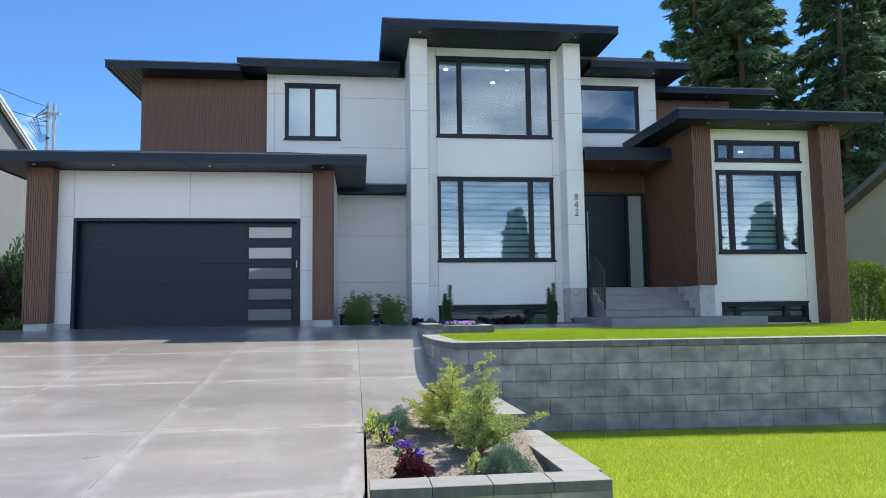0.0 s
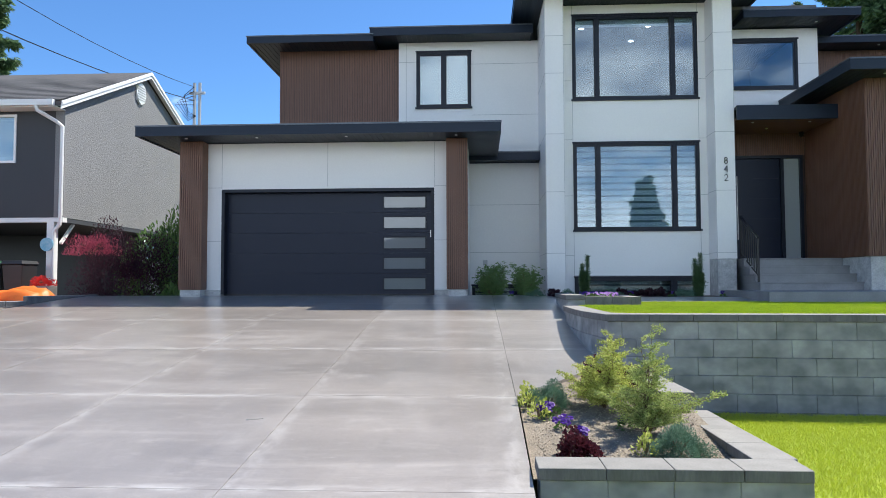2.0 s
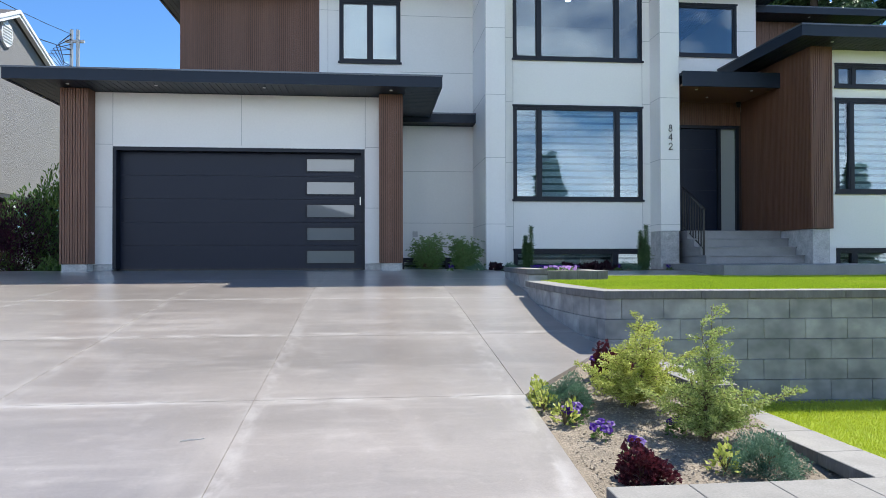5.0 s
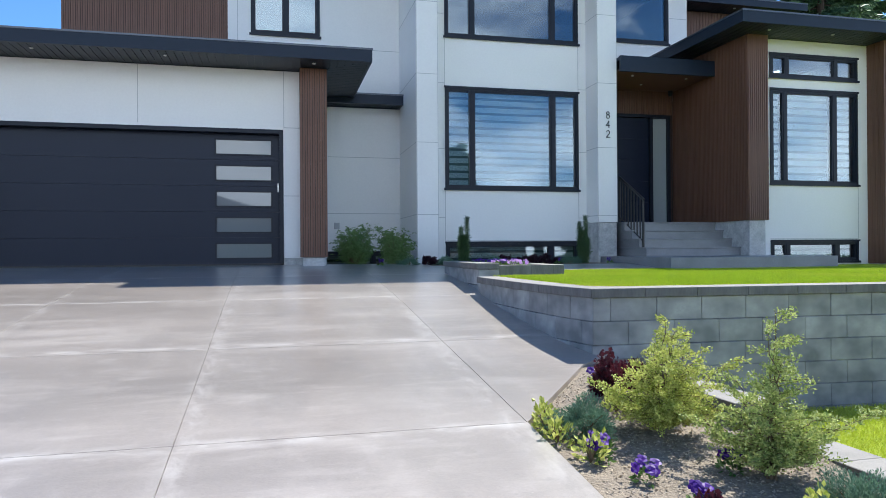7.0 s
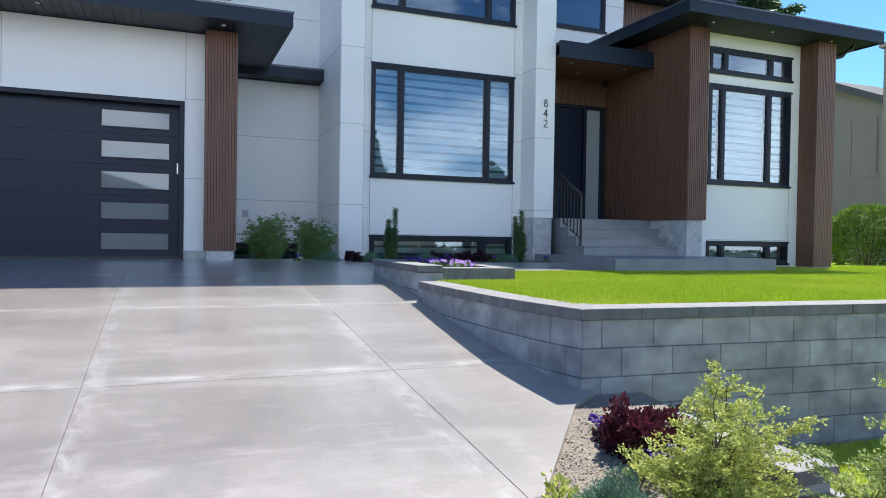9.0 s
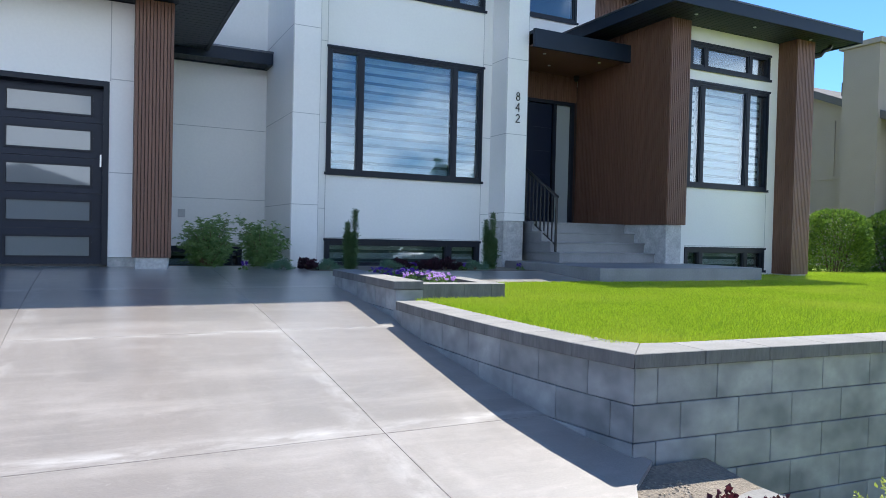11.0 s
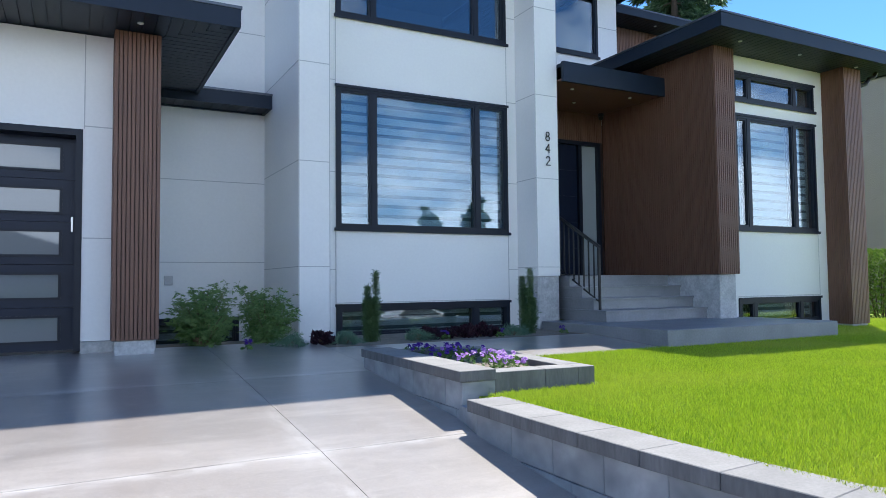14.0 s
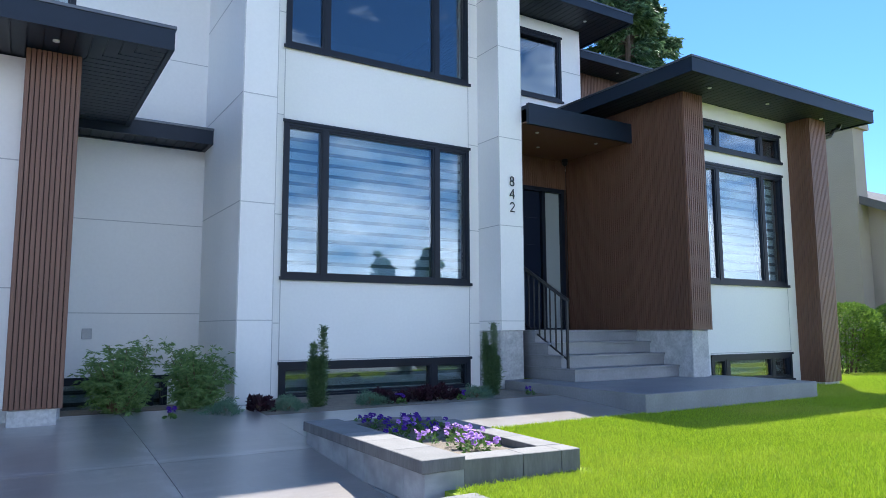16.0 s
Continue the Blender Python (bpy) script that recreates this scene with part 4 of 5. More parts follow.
def prism(name, corners, z0, z1, mat, parent, bevel=0.004, gap=0.003):
    """An upright piece over four corners in plan: outer start, outer end, inner end, inner start."""
    bm = bmesh.new()
    d = Vector((corners[1][0] - corners[0][0], corners[1][1] - corners[0][1])).normalized() * gap / 2
    pts = [(corners[i][0] + d.x * e, corners[i][1] + d.y * e) for i, e in ((0, 1), (1, -1), (2, -1), (3, 1))]
    lo = [bm.verts.new((x, y, z0 + gap / 2)) for x, y in pts]
    hi = [bm.verts.new((x, y, z1 - gap / 2)) for x, y in pts]
    bm.faces.new(lo[::-1])
    bm.faces.new(hi)
    for i in range(4):
        bm.faces.new((lo[i], lo[(i + 1) % 4], hi[(i + 1) % 4], hi[i]))
    ob = part(name, bm, mat, parent, bevel=bevel)
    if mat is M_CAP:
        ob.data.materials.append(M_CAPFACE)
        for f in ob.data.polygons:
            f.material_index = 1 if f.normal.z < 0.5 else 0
    return ob


def wall_run(name, run, depth, z0, z1, mat, parent, first=None, final=None, keep=None):
    """Pieces end to end along stations in plan, body to their left, with shared joints; first and final set the inner ends."""
    inner = []
    for i, p in enumerate(run):
        a, b = run[max(i - 1, 0)], run[min(i + 1, len(run) - 1)]
        d = Vector((b[0] - a[0], b[1] - a[1])).normalized()
        inner.append((p[0] - d.y * depth, p[1] + d.x * depth))
    if first:
        inner[0] = first
    if final:
        inner[-1] = final
    for i in range(len(run) - 1):
        if keep is None or keep(run[i], run[i + 1]):
            prism(name, (run[i], run[i + 1], inner[i + 1], inner[i]), z0, z1, mat, parent)


def inset(path, d):
    """The same path moved to its right, outwards, by d."""
    out = []
    for i, p in enumerate(path):
        a, b = path[max(i - 1, 0)], path[min(i + 1, len(path) - 1)]
        v = Vector((b[0] - a[0], b[1] - a[1])).normalized()
        out.append((p[0] + v.y * d, p[1] - v.x * d))
    return out


# blocks of the front run and of the side run, which curves along the driveway; both meet in one mitred corner
for c in range(6):
    z1 = TOPZ - CAP - c * BH
    o = 0.007 * c
    corner = (CORNER[0] - o, CORNER[1] - o)
    run = [corner] + along([(corner[0], corner[1]), (24.0, corner[1] - 1.0)], BL, BL - (0.16 if c % 2 == 0 else 0.33))[1:]
    wall_run("block", run, 0.25, z1 - BH, z1, M_BLOCK, rw, first=INNER)
    if c < 4:
        side = inset(SIDE[:-1], o) + [corner]
        run = along(side[::-1], BL, BL - (0.33 if c % 2 == 0 else 0.16))[::-1]
        run[0], run[-1] = side[0], corner
        wall_run("block", run, 0.25, z1 - BH, z1, M_BLOCK, rw, final=INNER, keep=lambda a, b: z1 > min(drive_z(a[1]), drive_z(b[1])) - 0.02)
corner = (CORNER[0] - 0.03, CORNER[1] - 0.03)
run = along([corner, (16.5, corner[1] - 0.547)], 0.5)
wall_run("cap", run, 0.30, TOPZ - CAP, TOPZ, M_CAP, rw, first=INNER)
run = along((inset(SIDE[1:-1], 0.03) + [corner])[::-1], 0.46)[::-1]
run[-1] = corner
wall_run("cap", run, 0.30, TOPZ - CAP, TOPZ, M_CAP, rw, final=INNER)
fill = [(7.5, -4.02), (8.0, -4.02), (8.0, -7.05), (7.72, -6.97), (7.58, -6.7), (7.5, -5.2)]
raw_mesh("backfill", [(x, y, z) for z in (-0.8, LAWN + 0.004) for x, y in fill], [list(range(5, -1, -1)), list(range(6, 12))] + [[i, (i + 1) % 6, 6 + (i + 1) % 6, 6 + i] for i in range(6)], M_GRASSBED, rw)

# raised flower planter at the head of the wall
fp = thing("flower_planter", (7.9, -2.9, 0), "low grey block planter filled with violet pansies", "planter")
fp.location = (0, 0, 0)
FZ = 0.045
for c, z1 in enumerate((FZ - CAP, FZ - CAP - BH, FZ - CAP - 2 * BH)):
    run = along([(7.41, -1.93), (7.37, -4.0)], 0.3, 0.12 * c)
    for a, b in zip(run, run[1:]):
        oriented_block("block", a, b, 0.24, z1 - BH, z1, M_BLOCK, fp)
    oriented_block("block", (7.38, -3.995), (7.66, -4.0), 0.2, z1 - BH, z1, M_BLOCK, fp)
run = along([(7.385, -1.92), (7.34, -4.02)], 0.42)
for a, b in zip(run, run[1:]):
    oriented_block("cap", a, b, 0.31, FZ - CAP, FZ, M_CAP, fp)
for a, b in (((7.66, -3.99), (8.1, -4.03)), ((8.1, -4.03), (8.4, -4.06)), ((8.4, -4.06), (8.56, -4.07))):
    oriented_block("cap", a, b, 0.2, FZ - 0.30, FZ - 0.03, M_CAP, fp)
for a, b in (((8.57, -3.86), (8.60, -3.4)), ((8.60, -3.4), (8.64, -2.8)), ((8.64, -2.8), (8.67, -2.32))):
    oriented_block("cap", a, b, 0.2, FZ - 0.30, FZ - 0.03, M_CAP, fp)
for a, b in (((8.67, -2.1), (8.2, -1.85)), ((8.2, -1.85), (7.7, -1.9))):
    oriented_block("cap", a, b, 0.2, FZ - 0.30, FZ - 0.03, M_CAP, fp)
raw_mesh("soil", [(7.6, -3.9, -0.045), (8.45, -3.95, -0.045), (8.55, -2.0, -0.045), (7.6, -1.95, -0.045)], [[0, 1, 2, 3]], M_SOIL, fp)

# lower planter beside the driveway
lp = thing("lower_planter", (7.2, -9.5, -1), "stepped grey block planter beside the driveway", "planter")
lp.location = (0, 0, 0)
PZ = -0.985
for c in range(2):
    z1 = PZ - CAP - c * BH
    run = along([(6.34, -10.83), (8.12, -10.83)], BL, 0.2 * c)
    for a, b in zip(run, run[1:]):
        oriented_block("block", a, b, 0.25, z1 - BH, z1, M_BLOCK, lp)
    run = along([(8.12, -10.83), (8.10, -8.70)], BL, 0.2 * c)
    for a, b in zip(run, run[1:]):
        oriented_block("block", a, b, 0.25, z1 - BH, z1, M_BLOCK, lp)
oriented_block("block", (6.325, -10.58), (6.325, -10.83), 0.25, PZ - CAP - BH, PZ - CAP, M_BLOCK, lp)
run = along([(6.31, -10.86), (8.14, -10.86)], 0.45)
for a, b in zip(run, run[1:]):
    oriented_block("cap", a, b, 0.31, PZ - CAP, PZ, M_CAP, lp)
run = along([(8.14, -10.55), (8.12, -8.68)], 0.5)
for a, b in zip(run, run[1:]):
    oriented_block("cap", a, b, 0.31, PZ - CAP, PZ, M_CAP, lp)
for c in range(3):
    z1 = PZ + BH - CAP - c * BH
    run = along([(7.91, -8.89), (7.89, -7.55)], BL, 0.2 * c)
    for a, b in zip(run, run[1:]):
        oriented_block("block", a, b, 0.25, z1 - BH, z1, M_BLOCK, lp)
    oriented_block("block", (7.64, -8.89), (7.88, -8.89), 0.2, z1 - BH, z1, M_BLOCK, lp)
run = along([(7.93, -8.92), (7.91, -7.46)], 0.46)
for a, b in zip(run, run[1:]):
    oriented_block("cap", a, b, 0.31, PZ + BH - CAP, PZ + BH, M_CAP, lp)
bm = bmesh.new()
g = 14
grid = [[bm.verts.new((6.30 + 1.6 * i / g, -10.6 + 3.25 * j / g, -1.139 + 0.125 * j / g * 3.25 + 0.008 * noise.noise((i * 0.7, j * 0.7, 0)))) for i in range(g + 1)] for j in range(g + 1)]
for j in range(g):
    for i in range(g):
        bm.faces.new((grid[j][i], grid[j][i + 1], grid[j + 1][i + 1], grid[j + 1][i]))
part("soil", bm, M_SOIL, lp, smooth=True)
chip_rng = np.random.default_rng(8)
chip_xy = np.stack([chip_rng.uniform(6.36, 7.84, 9000), chip_rng.uniform(-10.5, -7.5, 9000)], 1)
chip_xy = chip_xy[(chip_xy[:, 1] < -8.55 + 1.1 * (chip_xy[:, 0] - 6.36)) & ((chip_xy[:, 0] < 7.54) | (chip_xy[:, 1] < -9.0))]
chip_pos = np.stack([chip_xy[:, 0], chip_xy[:, 1], -1.12 + 0.125 * (chip_xy[:, 1] + 10.45)], 1) + chip_rng.normal(size=(len(chip_xy), 3)) * (0, 0, 0.006)
tagged(leaves("mulch", chip_pos, chip_rng.normal(size=chip_pos.shape) * (1, 1, 0.12), 0.02, 0.012, M_CHIP, lp, chip_rng, "loose tan bark chips"), kind="stuff")


# ---- plants ----
def rand_dirs(n, rng, up=0.0):
    d = rng.normal(size=(n, 3))
    d[:, 2] += up
    return d / np.linalg.norm(d, axis=1, keepdims=True)


def arching_shrub(loc, height, spread, seed, mat, label, stems=9, sprays=15, per=62, leaf=0.017, arms=()):
    """A few leaning stems from one base, level sprays off them at all heights, and small leaves set thick along each spray."""
    rng = np.random.default_rng(seed)
    root = thing("garden_shrub", loc, label, "shrub", "planter shrubs")
    wood = bmesh.new()
    P, A = [], []
    plan = [(rng.uniform(0, 2 * math.pi), spread * rng.uniform(0.15, 0.75), height * rng.uniform(0.45, 0.9)) for _ in range(stems - 1)]
    plan = [(0.4, 0.06, height)] + plan + list(arms) + [(rng.uniform(0, 2 * math.pi), spread * rng.uniform(0.3, 0.6), height * rng.uniform(0.22, 0.4)) for _ in range(5)]
    for ang, out, h in plan:
        way = np.array((math.cos(ang), math.sin(ang), 0.0))
        line = np.array([way * out * (u ** 1.3) + (0.012 * rng.normal(), 0.012 * rng.normal(), h * u ** 0.85) for u in np.linspace(0, 1, 8)])
        tube(wood, [tuple(p) for p in line], 0.006, 0.0015, seg=4)
        for k in range(sprays):
            u = 0.08 + 0.92 * (k + rng.random()) / sprays
            i = min(int(u * 7), 6)
            s0 = line[i] + (line[i + 1] - line[i]) * (u * 7 - i)
            a = ang + rng.normal() * 1.3 if out > 0.1 else rng.uniform(0, 2 * math.pi)
            d = np.array((math.cos(a), math.sin(a), rng.uniform(0.1, 0.6)))
            ln = (0.09 + spread * 0.5 * (1.05 - u)) * rng.uniform(0.6, 1.25)
            sp = np.array([s0 + d * t * ln + (0, 0, -0.12 * ln * t * t) for t in np.linspace(0, 1, 4)])
            tube(wood, [tuple(p) for p in sp], 0.0026, 0.001, seg=3)
            t = rng.uniform(0.08, 1.03, int(per * (0.5 + ln * 2.4)))
            n = len(t)
            P.append(s0 + d * (t * ln)[:, None] - np.array((0, 0, 0.12 * ln)) * (t * t)[:, None] + rng.normal(size=(n, 3)) * 0.011)
            A.append(d * 0.6 + rng.normal(size=(n, 3)) * (0.8, 0.8, 0.6) + (0, 0, 0.25))
    part("branchwork", wood, M_TWIG, root)
    leaves("foliage", np.concatenate(P), np.concatenate(A), leaf, leaf * 0.62, mat, root, rng)
    return root


def mound(loc, radius, height, seed, mat, name, label, category, n=900, leaf=0.03, width=0.5, group="", up=0.6):
    """A low rounded plant: leaves point outwards from a dome, thinner inside, over short stems."""
    rng = np.random.default_rng(seed)
    root = thing(name, loc, label, category, group)
    bm = bmesh.new()
    for _ in range(10):
        a, r = rng.uniform(0, 6.28), radius * rng.uniform(0.2, 0.7)
        tube(bm, [(0, 0, 0), (r * 0.5 * math.cos(a), r * 0.5 * math.sin(a), height * 0.4), (r * math.cos(a), r * math.sin(a), height * 0.7)], 0.006, 0.002, seg=4)
    part("branchwork", bm, M_TWIG, root)
    d = rand_dirs(n, rng, 0.4)
    d[:, 2] = np.abs(d[:, 2])
    lump = 1 + 0.22 * np.sin(d[:, 0] * 5 + seed) + 0.18 * np.sin(d[:, 1] * 7 + 2 * seed)
    r = rng.uniform(0.45, 1.0, (n, 1)) ** 0.6 * lump[:, None]
    pos = d * r * np.array((radius, radius, height))
    pos[:, 2] = np.maximum(pos[:, 2], 0.005)
    axis = d + rng.normal(size=(n, 3)) * 0.5 + (0, 0, up)
    leaves("foliage", pos, axis, leaf, leaf * width, mat, root, rng)
    return root


def pansy(loc, seed, mat, count=8, radius=0.1, label="violet pansies in flower with green leaves", petal=0.032):
    """A clump of pansies: green leaves below, and flowers of five flat petals above."""
    rng = np.random.default_rng(seed)
    root = thing("pansy", loc, label, "flower", "pansies")
    d = rand_dirs(60, rng, 0.2)
    d[:, 2] = np.abs(d[:, 2])
    leaves("foliage", d * radius * 0.7, d + rng.normal(size=d.shape) * 0.4, 0.04, 0.02, M_GREEN, root, rng)
    for _ in range(count):
        a, r = rng.uniform(0, 6.28), radius * math.sqrt(rng.random())
        c = np.array((r * math.cos(a), r * math.sin(a), 0.06 + 0.05 * rng.random()))
        n = np.array((0.25 * rng.normal(), -0.5 + 0.3 * rng.normal(), 0.8))
        n /= np.linalg.norm(n)
        s = np.cross(n, (0, 0, 1.0))
        s /= np.linalg.norm(s)
        t = np.cross(n, s)
        verts, faces = [], []
        for k in range(5):
            b = 2 * math.pi * k / 5 + 0.3
            e = math.cos(b) * s + math.sin(b) * t
            w = np.cross(n, e)
            o = len(verts)
            q = n * (0.002 * k)
            verts += [tuple(c + q), tuple(c + q + e * petal * 0.6 - w * petal * 0.55 + n * 0.006), tuple(c + q + e * petal * 1.05 - w * petal * 0.2 + n * 0.004),
                      tuple(c + q + e * petal * 1.05 + w * petal * 0.2 + n * 0.004), tuple(c + q + e * petal * 0.6 + w * petal * 0.55 + n * 0.006)]
            faces.append([o, o + 1, o + 2, o + 3, o + 4])
        raw_mesh("flower", verts, faces, mat, root)
    return root


def palmate_shrub(loc, height, spread, seed, label):
    """Bamboo-like stems with fans of narrow leaflets."""
    rng = np.random.default_rng(seed)
    root = thing("palmate_shrub", loc, label, "shrub", "shrubs by the garage")
    bm = bmesh.new()
    P, A = [], []
    for i in range(34):
        a, out, h = rng.uniform(0, 6.28), spread * rng.uniform(0.1, 0.85), height * rng.uniform(0.3, 0.95)
        top = np.array((out * math.cos(a), out * math.sin(a), h))
        tube(bm, [(0.05 * math.cos(a), 0.05 * math.sin(a), 0), tuple(top * (0.5, 0.5, 0.55)), tuple(top)], 0.008, 0.003, seg=5)
        for q in range(36):
            u = 1.0 if q < 3 else rng.uniform(0.25, 1.02)
            c = top * (u, u, u) + rng.normal(size=3) * (0.09, 0.09, 0.05)
            f = rng.normal(size=3) * (1, 1, 0.7)
            f /= np.linalg.norm(f)
            side = np.cross(f, (0, 0, 1.0))
            for k in range(-4, 5):
                P.append(c)
                A.append(f * math.cos(k * 0.42) + side * math.sin(k * 0.42) + (0, 0, -0.3 + 0.25 * rng.normal()))
    part("branchwork", bm, M_TWIG, root)
    leaves("foliage", P, A, 0.066, 0.0125, M_PALM, root, rng)
    return root


def upright_yew(loc, height, seed):
    """A narrow yew: a few upright shoots thick with short needles."""
    rng = np.random.default_rng(seed)
    root = thing("upright_yew", loc, "narrow upright dark green yew in the shrub bed", "yew", "upright yews")
    bm = bmesh.new()
    P, A = [], []
    for i in range(6):
        a, r, h = i * 1.05 + rng.random(), 0.02 + 0.05 * rng.random(), height * (1.0 if i == 0 else rng.uniform(0.4, 0.93))
        top = np.array((r * 1.2 * math.cos(a), r * 1.2 * math.sin(a), h))
        tube(bm, [(0.02 * math.cos(a), 0.02 * math.sin(a), 0), tuple(top * (0.8, 0.8, 0.3)), tuple(top)], 0.008, 0.003, seg=5)
        for _ in range(1100):
            u = rng.random()
            c = top * (0.3 + 0.7 * min(1, u * 2), 0.3 + 0.7 * min(1, u * 2), u)
            P.append(c + rng.normal(size=3) * (0.027, 0.027, 0.02) * (1.2 - 0.75 * u))
            A.append(rng.normal(size=3) * (1, 1, 0.4) + (0, 0, 0.7))
    part("branchwork", bm, M_BARK, root)
    leaves("foliage", P, A, 0.062, 0.010, M_YEW, root, rng)
    return root


def hedge_bush(loc, radius, height, seed):
    """A clipped cedar: upright trunk shoots and a dense rounded skin of small sprays, thinner below."""
    rng = np.random.default_rng(seed)
    root = thing("cedar_bush", loc, "clipped rounded green cedar hedge bush", "hedge", "cedar hedge")
    bm = bmesh.new()
    for i in range(14):
        a, r = rng.uniform(0, 6.28), radius * rng.uniform(0.2, 0.8)
        tube(bm, [(0.3 * r * math.cos(a), 0.3 * r * math.sin(a), 0), (r * math.cos(a), r * math.sin(a), height * 0.7)], 0.018, 0.006, seg=5)
    part("branchwork", bm, M_BARK, root)
    n = 9000
    z = rng.uniform(0.08, 1.0, n)
    a = rng.uniform(0, 2 * math.pi, n)
    prof = np.where(z > 0.7, np.sqrt(np.maximum(0, 1 - ((z - 0.7) / 0.31) ** 2)), 1.0) * (0.82 + 0.18 * np.minimum(1, z * 3))
    lump = 1 + 0.07 * np.sin(a * 3 + z * 9 + seed) + 0.05 * np.sin(a * 7 - z * 14)
    r = radius * prof * lump * rng.uniform(0.82, 1.0, n)
    keep = rng.random(n) < np.clip(z * 2.2 + 0.15, 0, 1)
    cap = rng.random(n) < 0.25
    r = np.where(cap & (z > 0.7), r * np.sqrt(rng.random(n)), r)
    pos = np.stack([r * np.cos(a), r * np.sin(a), z * height], 1)[keep]
    axis = np.stack([np.cos(a), np.sin(a), 0.6 + 0 * a], 1)[keep] + rng.normal(size=pos.shape) * 0.5
    leaves("foliage", pos, axis, 0.09, 0.045, M_CEDAR, root, rng)
    return root


def fir(loc, height, radius, seed, whorls=34, needle=0.4, dense=1.7):
    """A tall fir: tapered trunk, drooping limbs in whorls, and sprays of needles hanging from each limb."""
    rng = np.random.default_rng(seed)
    root = thing("fir_tree", loc, "tall dark green fir tree behind the houses", "tree", "fir trees")
    tr = bmesh.new()
    tube(tr, [(0, 0, -0.4), (0.05, 0, height * 0.4), (0, 0.05, height * 0.75), (0, 0, height)], height * 0.011, 0.02, seg=8)
    part("trunk", tr, M_BARK, root)
    limbs = bmesh.new()
    P, A, L = [], [], []
    for w in range(whorls):
        u = 0.12 + 0.86 * w / (whorls - 1)
        reach = radius * (1 - u) ** 0.75 * rng.uniform(0.75, 1.15) + 0.25
        for b in range(rng.integers(5, 8)):
            a = rng.uniform(0, 6.28)
            ln = reach * rng.uniform(0.55, 1.15)
            d = np.array((math.cos(a), math.sin(a), 0))
            z0 = height * u + rng.normal() * 0.25
            tip = 0.30 if u > 0.6 else 0.0
            pts = [np.array((0, 0, z0)) + d * ln * t + (0, 0, ln * (tip * t - 0.42 * t * t + 0.16 * t ** 3)) for t in (0, 0.35, 0.7, 1.0)]
            tube(limbs, [tuple(p) for p in pts], 0.03 + 0.02 * (1 - u), 0.008, seg=4)
            k = int((66 + ln * 45) * dense)
            t = rng.uniform(0.12, 1.03, k) ** 0.75
            i = np.minimum((t * 2.85).astype(int), 2)
            base = np.array(pts)[i] + (np.array(pts)[i + 1] - np.array(pts)[i]) * (t * 2.85 - i).clip(0, 1.05)[:, None]
            side = np.array((-d[1], d[0], 0))
            sgn = rng.choice((-1, 1), k)[:, None]
            off = side * sgn * (rng.random((k, 1)) * 0.16 * ln * (1.1 - t[:, None]) + 0.02)
            P.append(base + off + rng.normal(size=(k, 3)) * 0.07)
            A.append(d * rng.uniform(0.3, 0.9, (k, 1)) + side * sgn * 0.6 + np.array((0, 0, -1)) * rng.uniform(0.1, 0.9, (k, 1)) + rng.normal(size=(k, 3)) * 0.2)
    part("limbs", limbs, M_BARK, root)
    leaves("foliage", np.concatenate(P), np.concatenate(A), needle, needle * 0.3, M_FIR, root, rng)
    return root


# lower planter
arching_shrub((7.09, -8.92, -0.93), 0.70, 0.46, 11, M_LIME, "lime-leaved arching shrub in the planter soil", 9, 14, 78, 0.02, ((2.9, 0.36, 0.3), (-0.3, 0.46, 0.45), (4.6, 0.3, 0.22)))
arching_shrub((7.32, -9.62, -1.02), 0.9, 0.36, 12, M_SAGE, "tall pale green shrub in the planter soil", 6, 16, 78, 0.02, ((-0.2, 0.6, 0.36), (2.6, 0.34, 0.3)))
mound((6.59, -8.86, -0.925), 0.2, 0.19, 13, M_BLUEG, "juniper", "low blue-green juniper mound in the planter", "juniper", 6500, 0.024, 0.26, "junipers", 0.2)
mound((7.45, -10.11, -1.08), 0.24, 0.19, 14, M_BLUEG, "juniper", "low blue-green juniper mound in the planter", "juniper", 7500, 0.024, 0.26, "junipers", 0.2)
mound((6.66, -10.17, -1.09), 0.16, 0.175, 15, M_MAROON, "heuchera", "maroon leafy heuchera in the planter", "heuchera", 1300, 0.032, 0.9, "maroon plants", 0.2)
mound((7.17, -8.22, -0.845), 0.2, 0.25, 16, M_MAROON, "heuchera", "maroon leafy heuchera below the retaining wall", "heuchera", 1700, 0.034, 0.9, "maroon plants", 0.2)
mound((7.43, -8.10, -0.83), 0.17, 0.17, 17, M_MAROON, "heuchera", "maroon leafy heuchera below the retaining wall", "heuchera", 1000, 0.034, 0.9, "maroon plants", 0.2)
for i, (x, y) in enumerate(((6.59, -9.13), (6.52, -9.25), (6.63, -9.53), (6.73, -9.85), (7.16, -9.5), (7.08, -8.46), (7.24, -8.47), (7.14, -7.98))):
    pansy((x, y, -1.12 + 0.125 * (y + 10.45)), 30 + i, M_VIOLET, 6, 0.07)
for i, (x, y) in enumerate(((6.42, -8.66), (6.37, -8.8), (6.37, -8.97), (6.45, -9.26), (6.98, -8.55), (7.2, -10.1))):
    mound((x, y, -1.12 + 0.125 * (y + 10.45)), 0.085, 0.15, 40 + i, M_LIME, "weed", "small fresh green seedling in the planter soil", "seedling", 90, 0.042, 0.65, "seedlings")
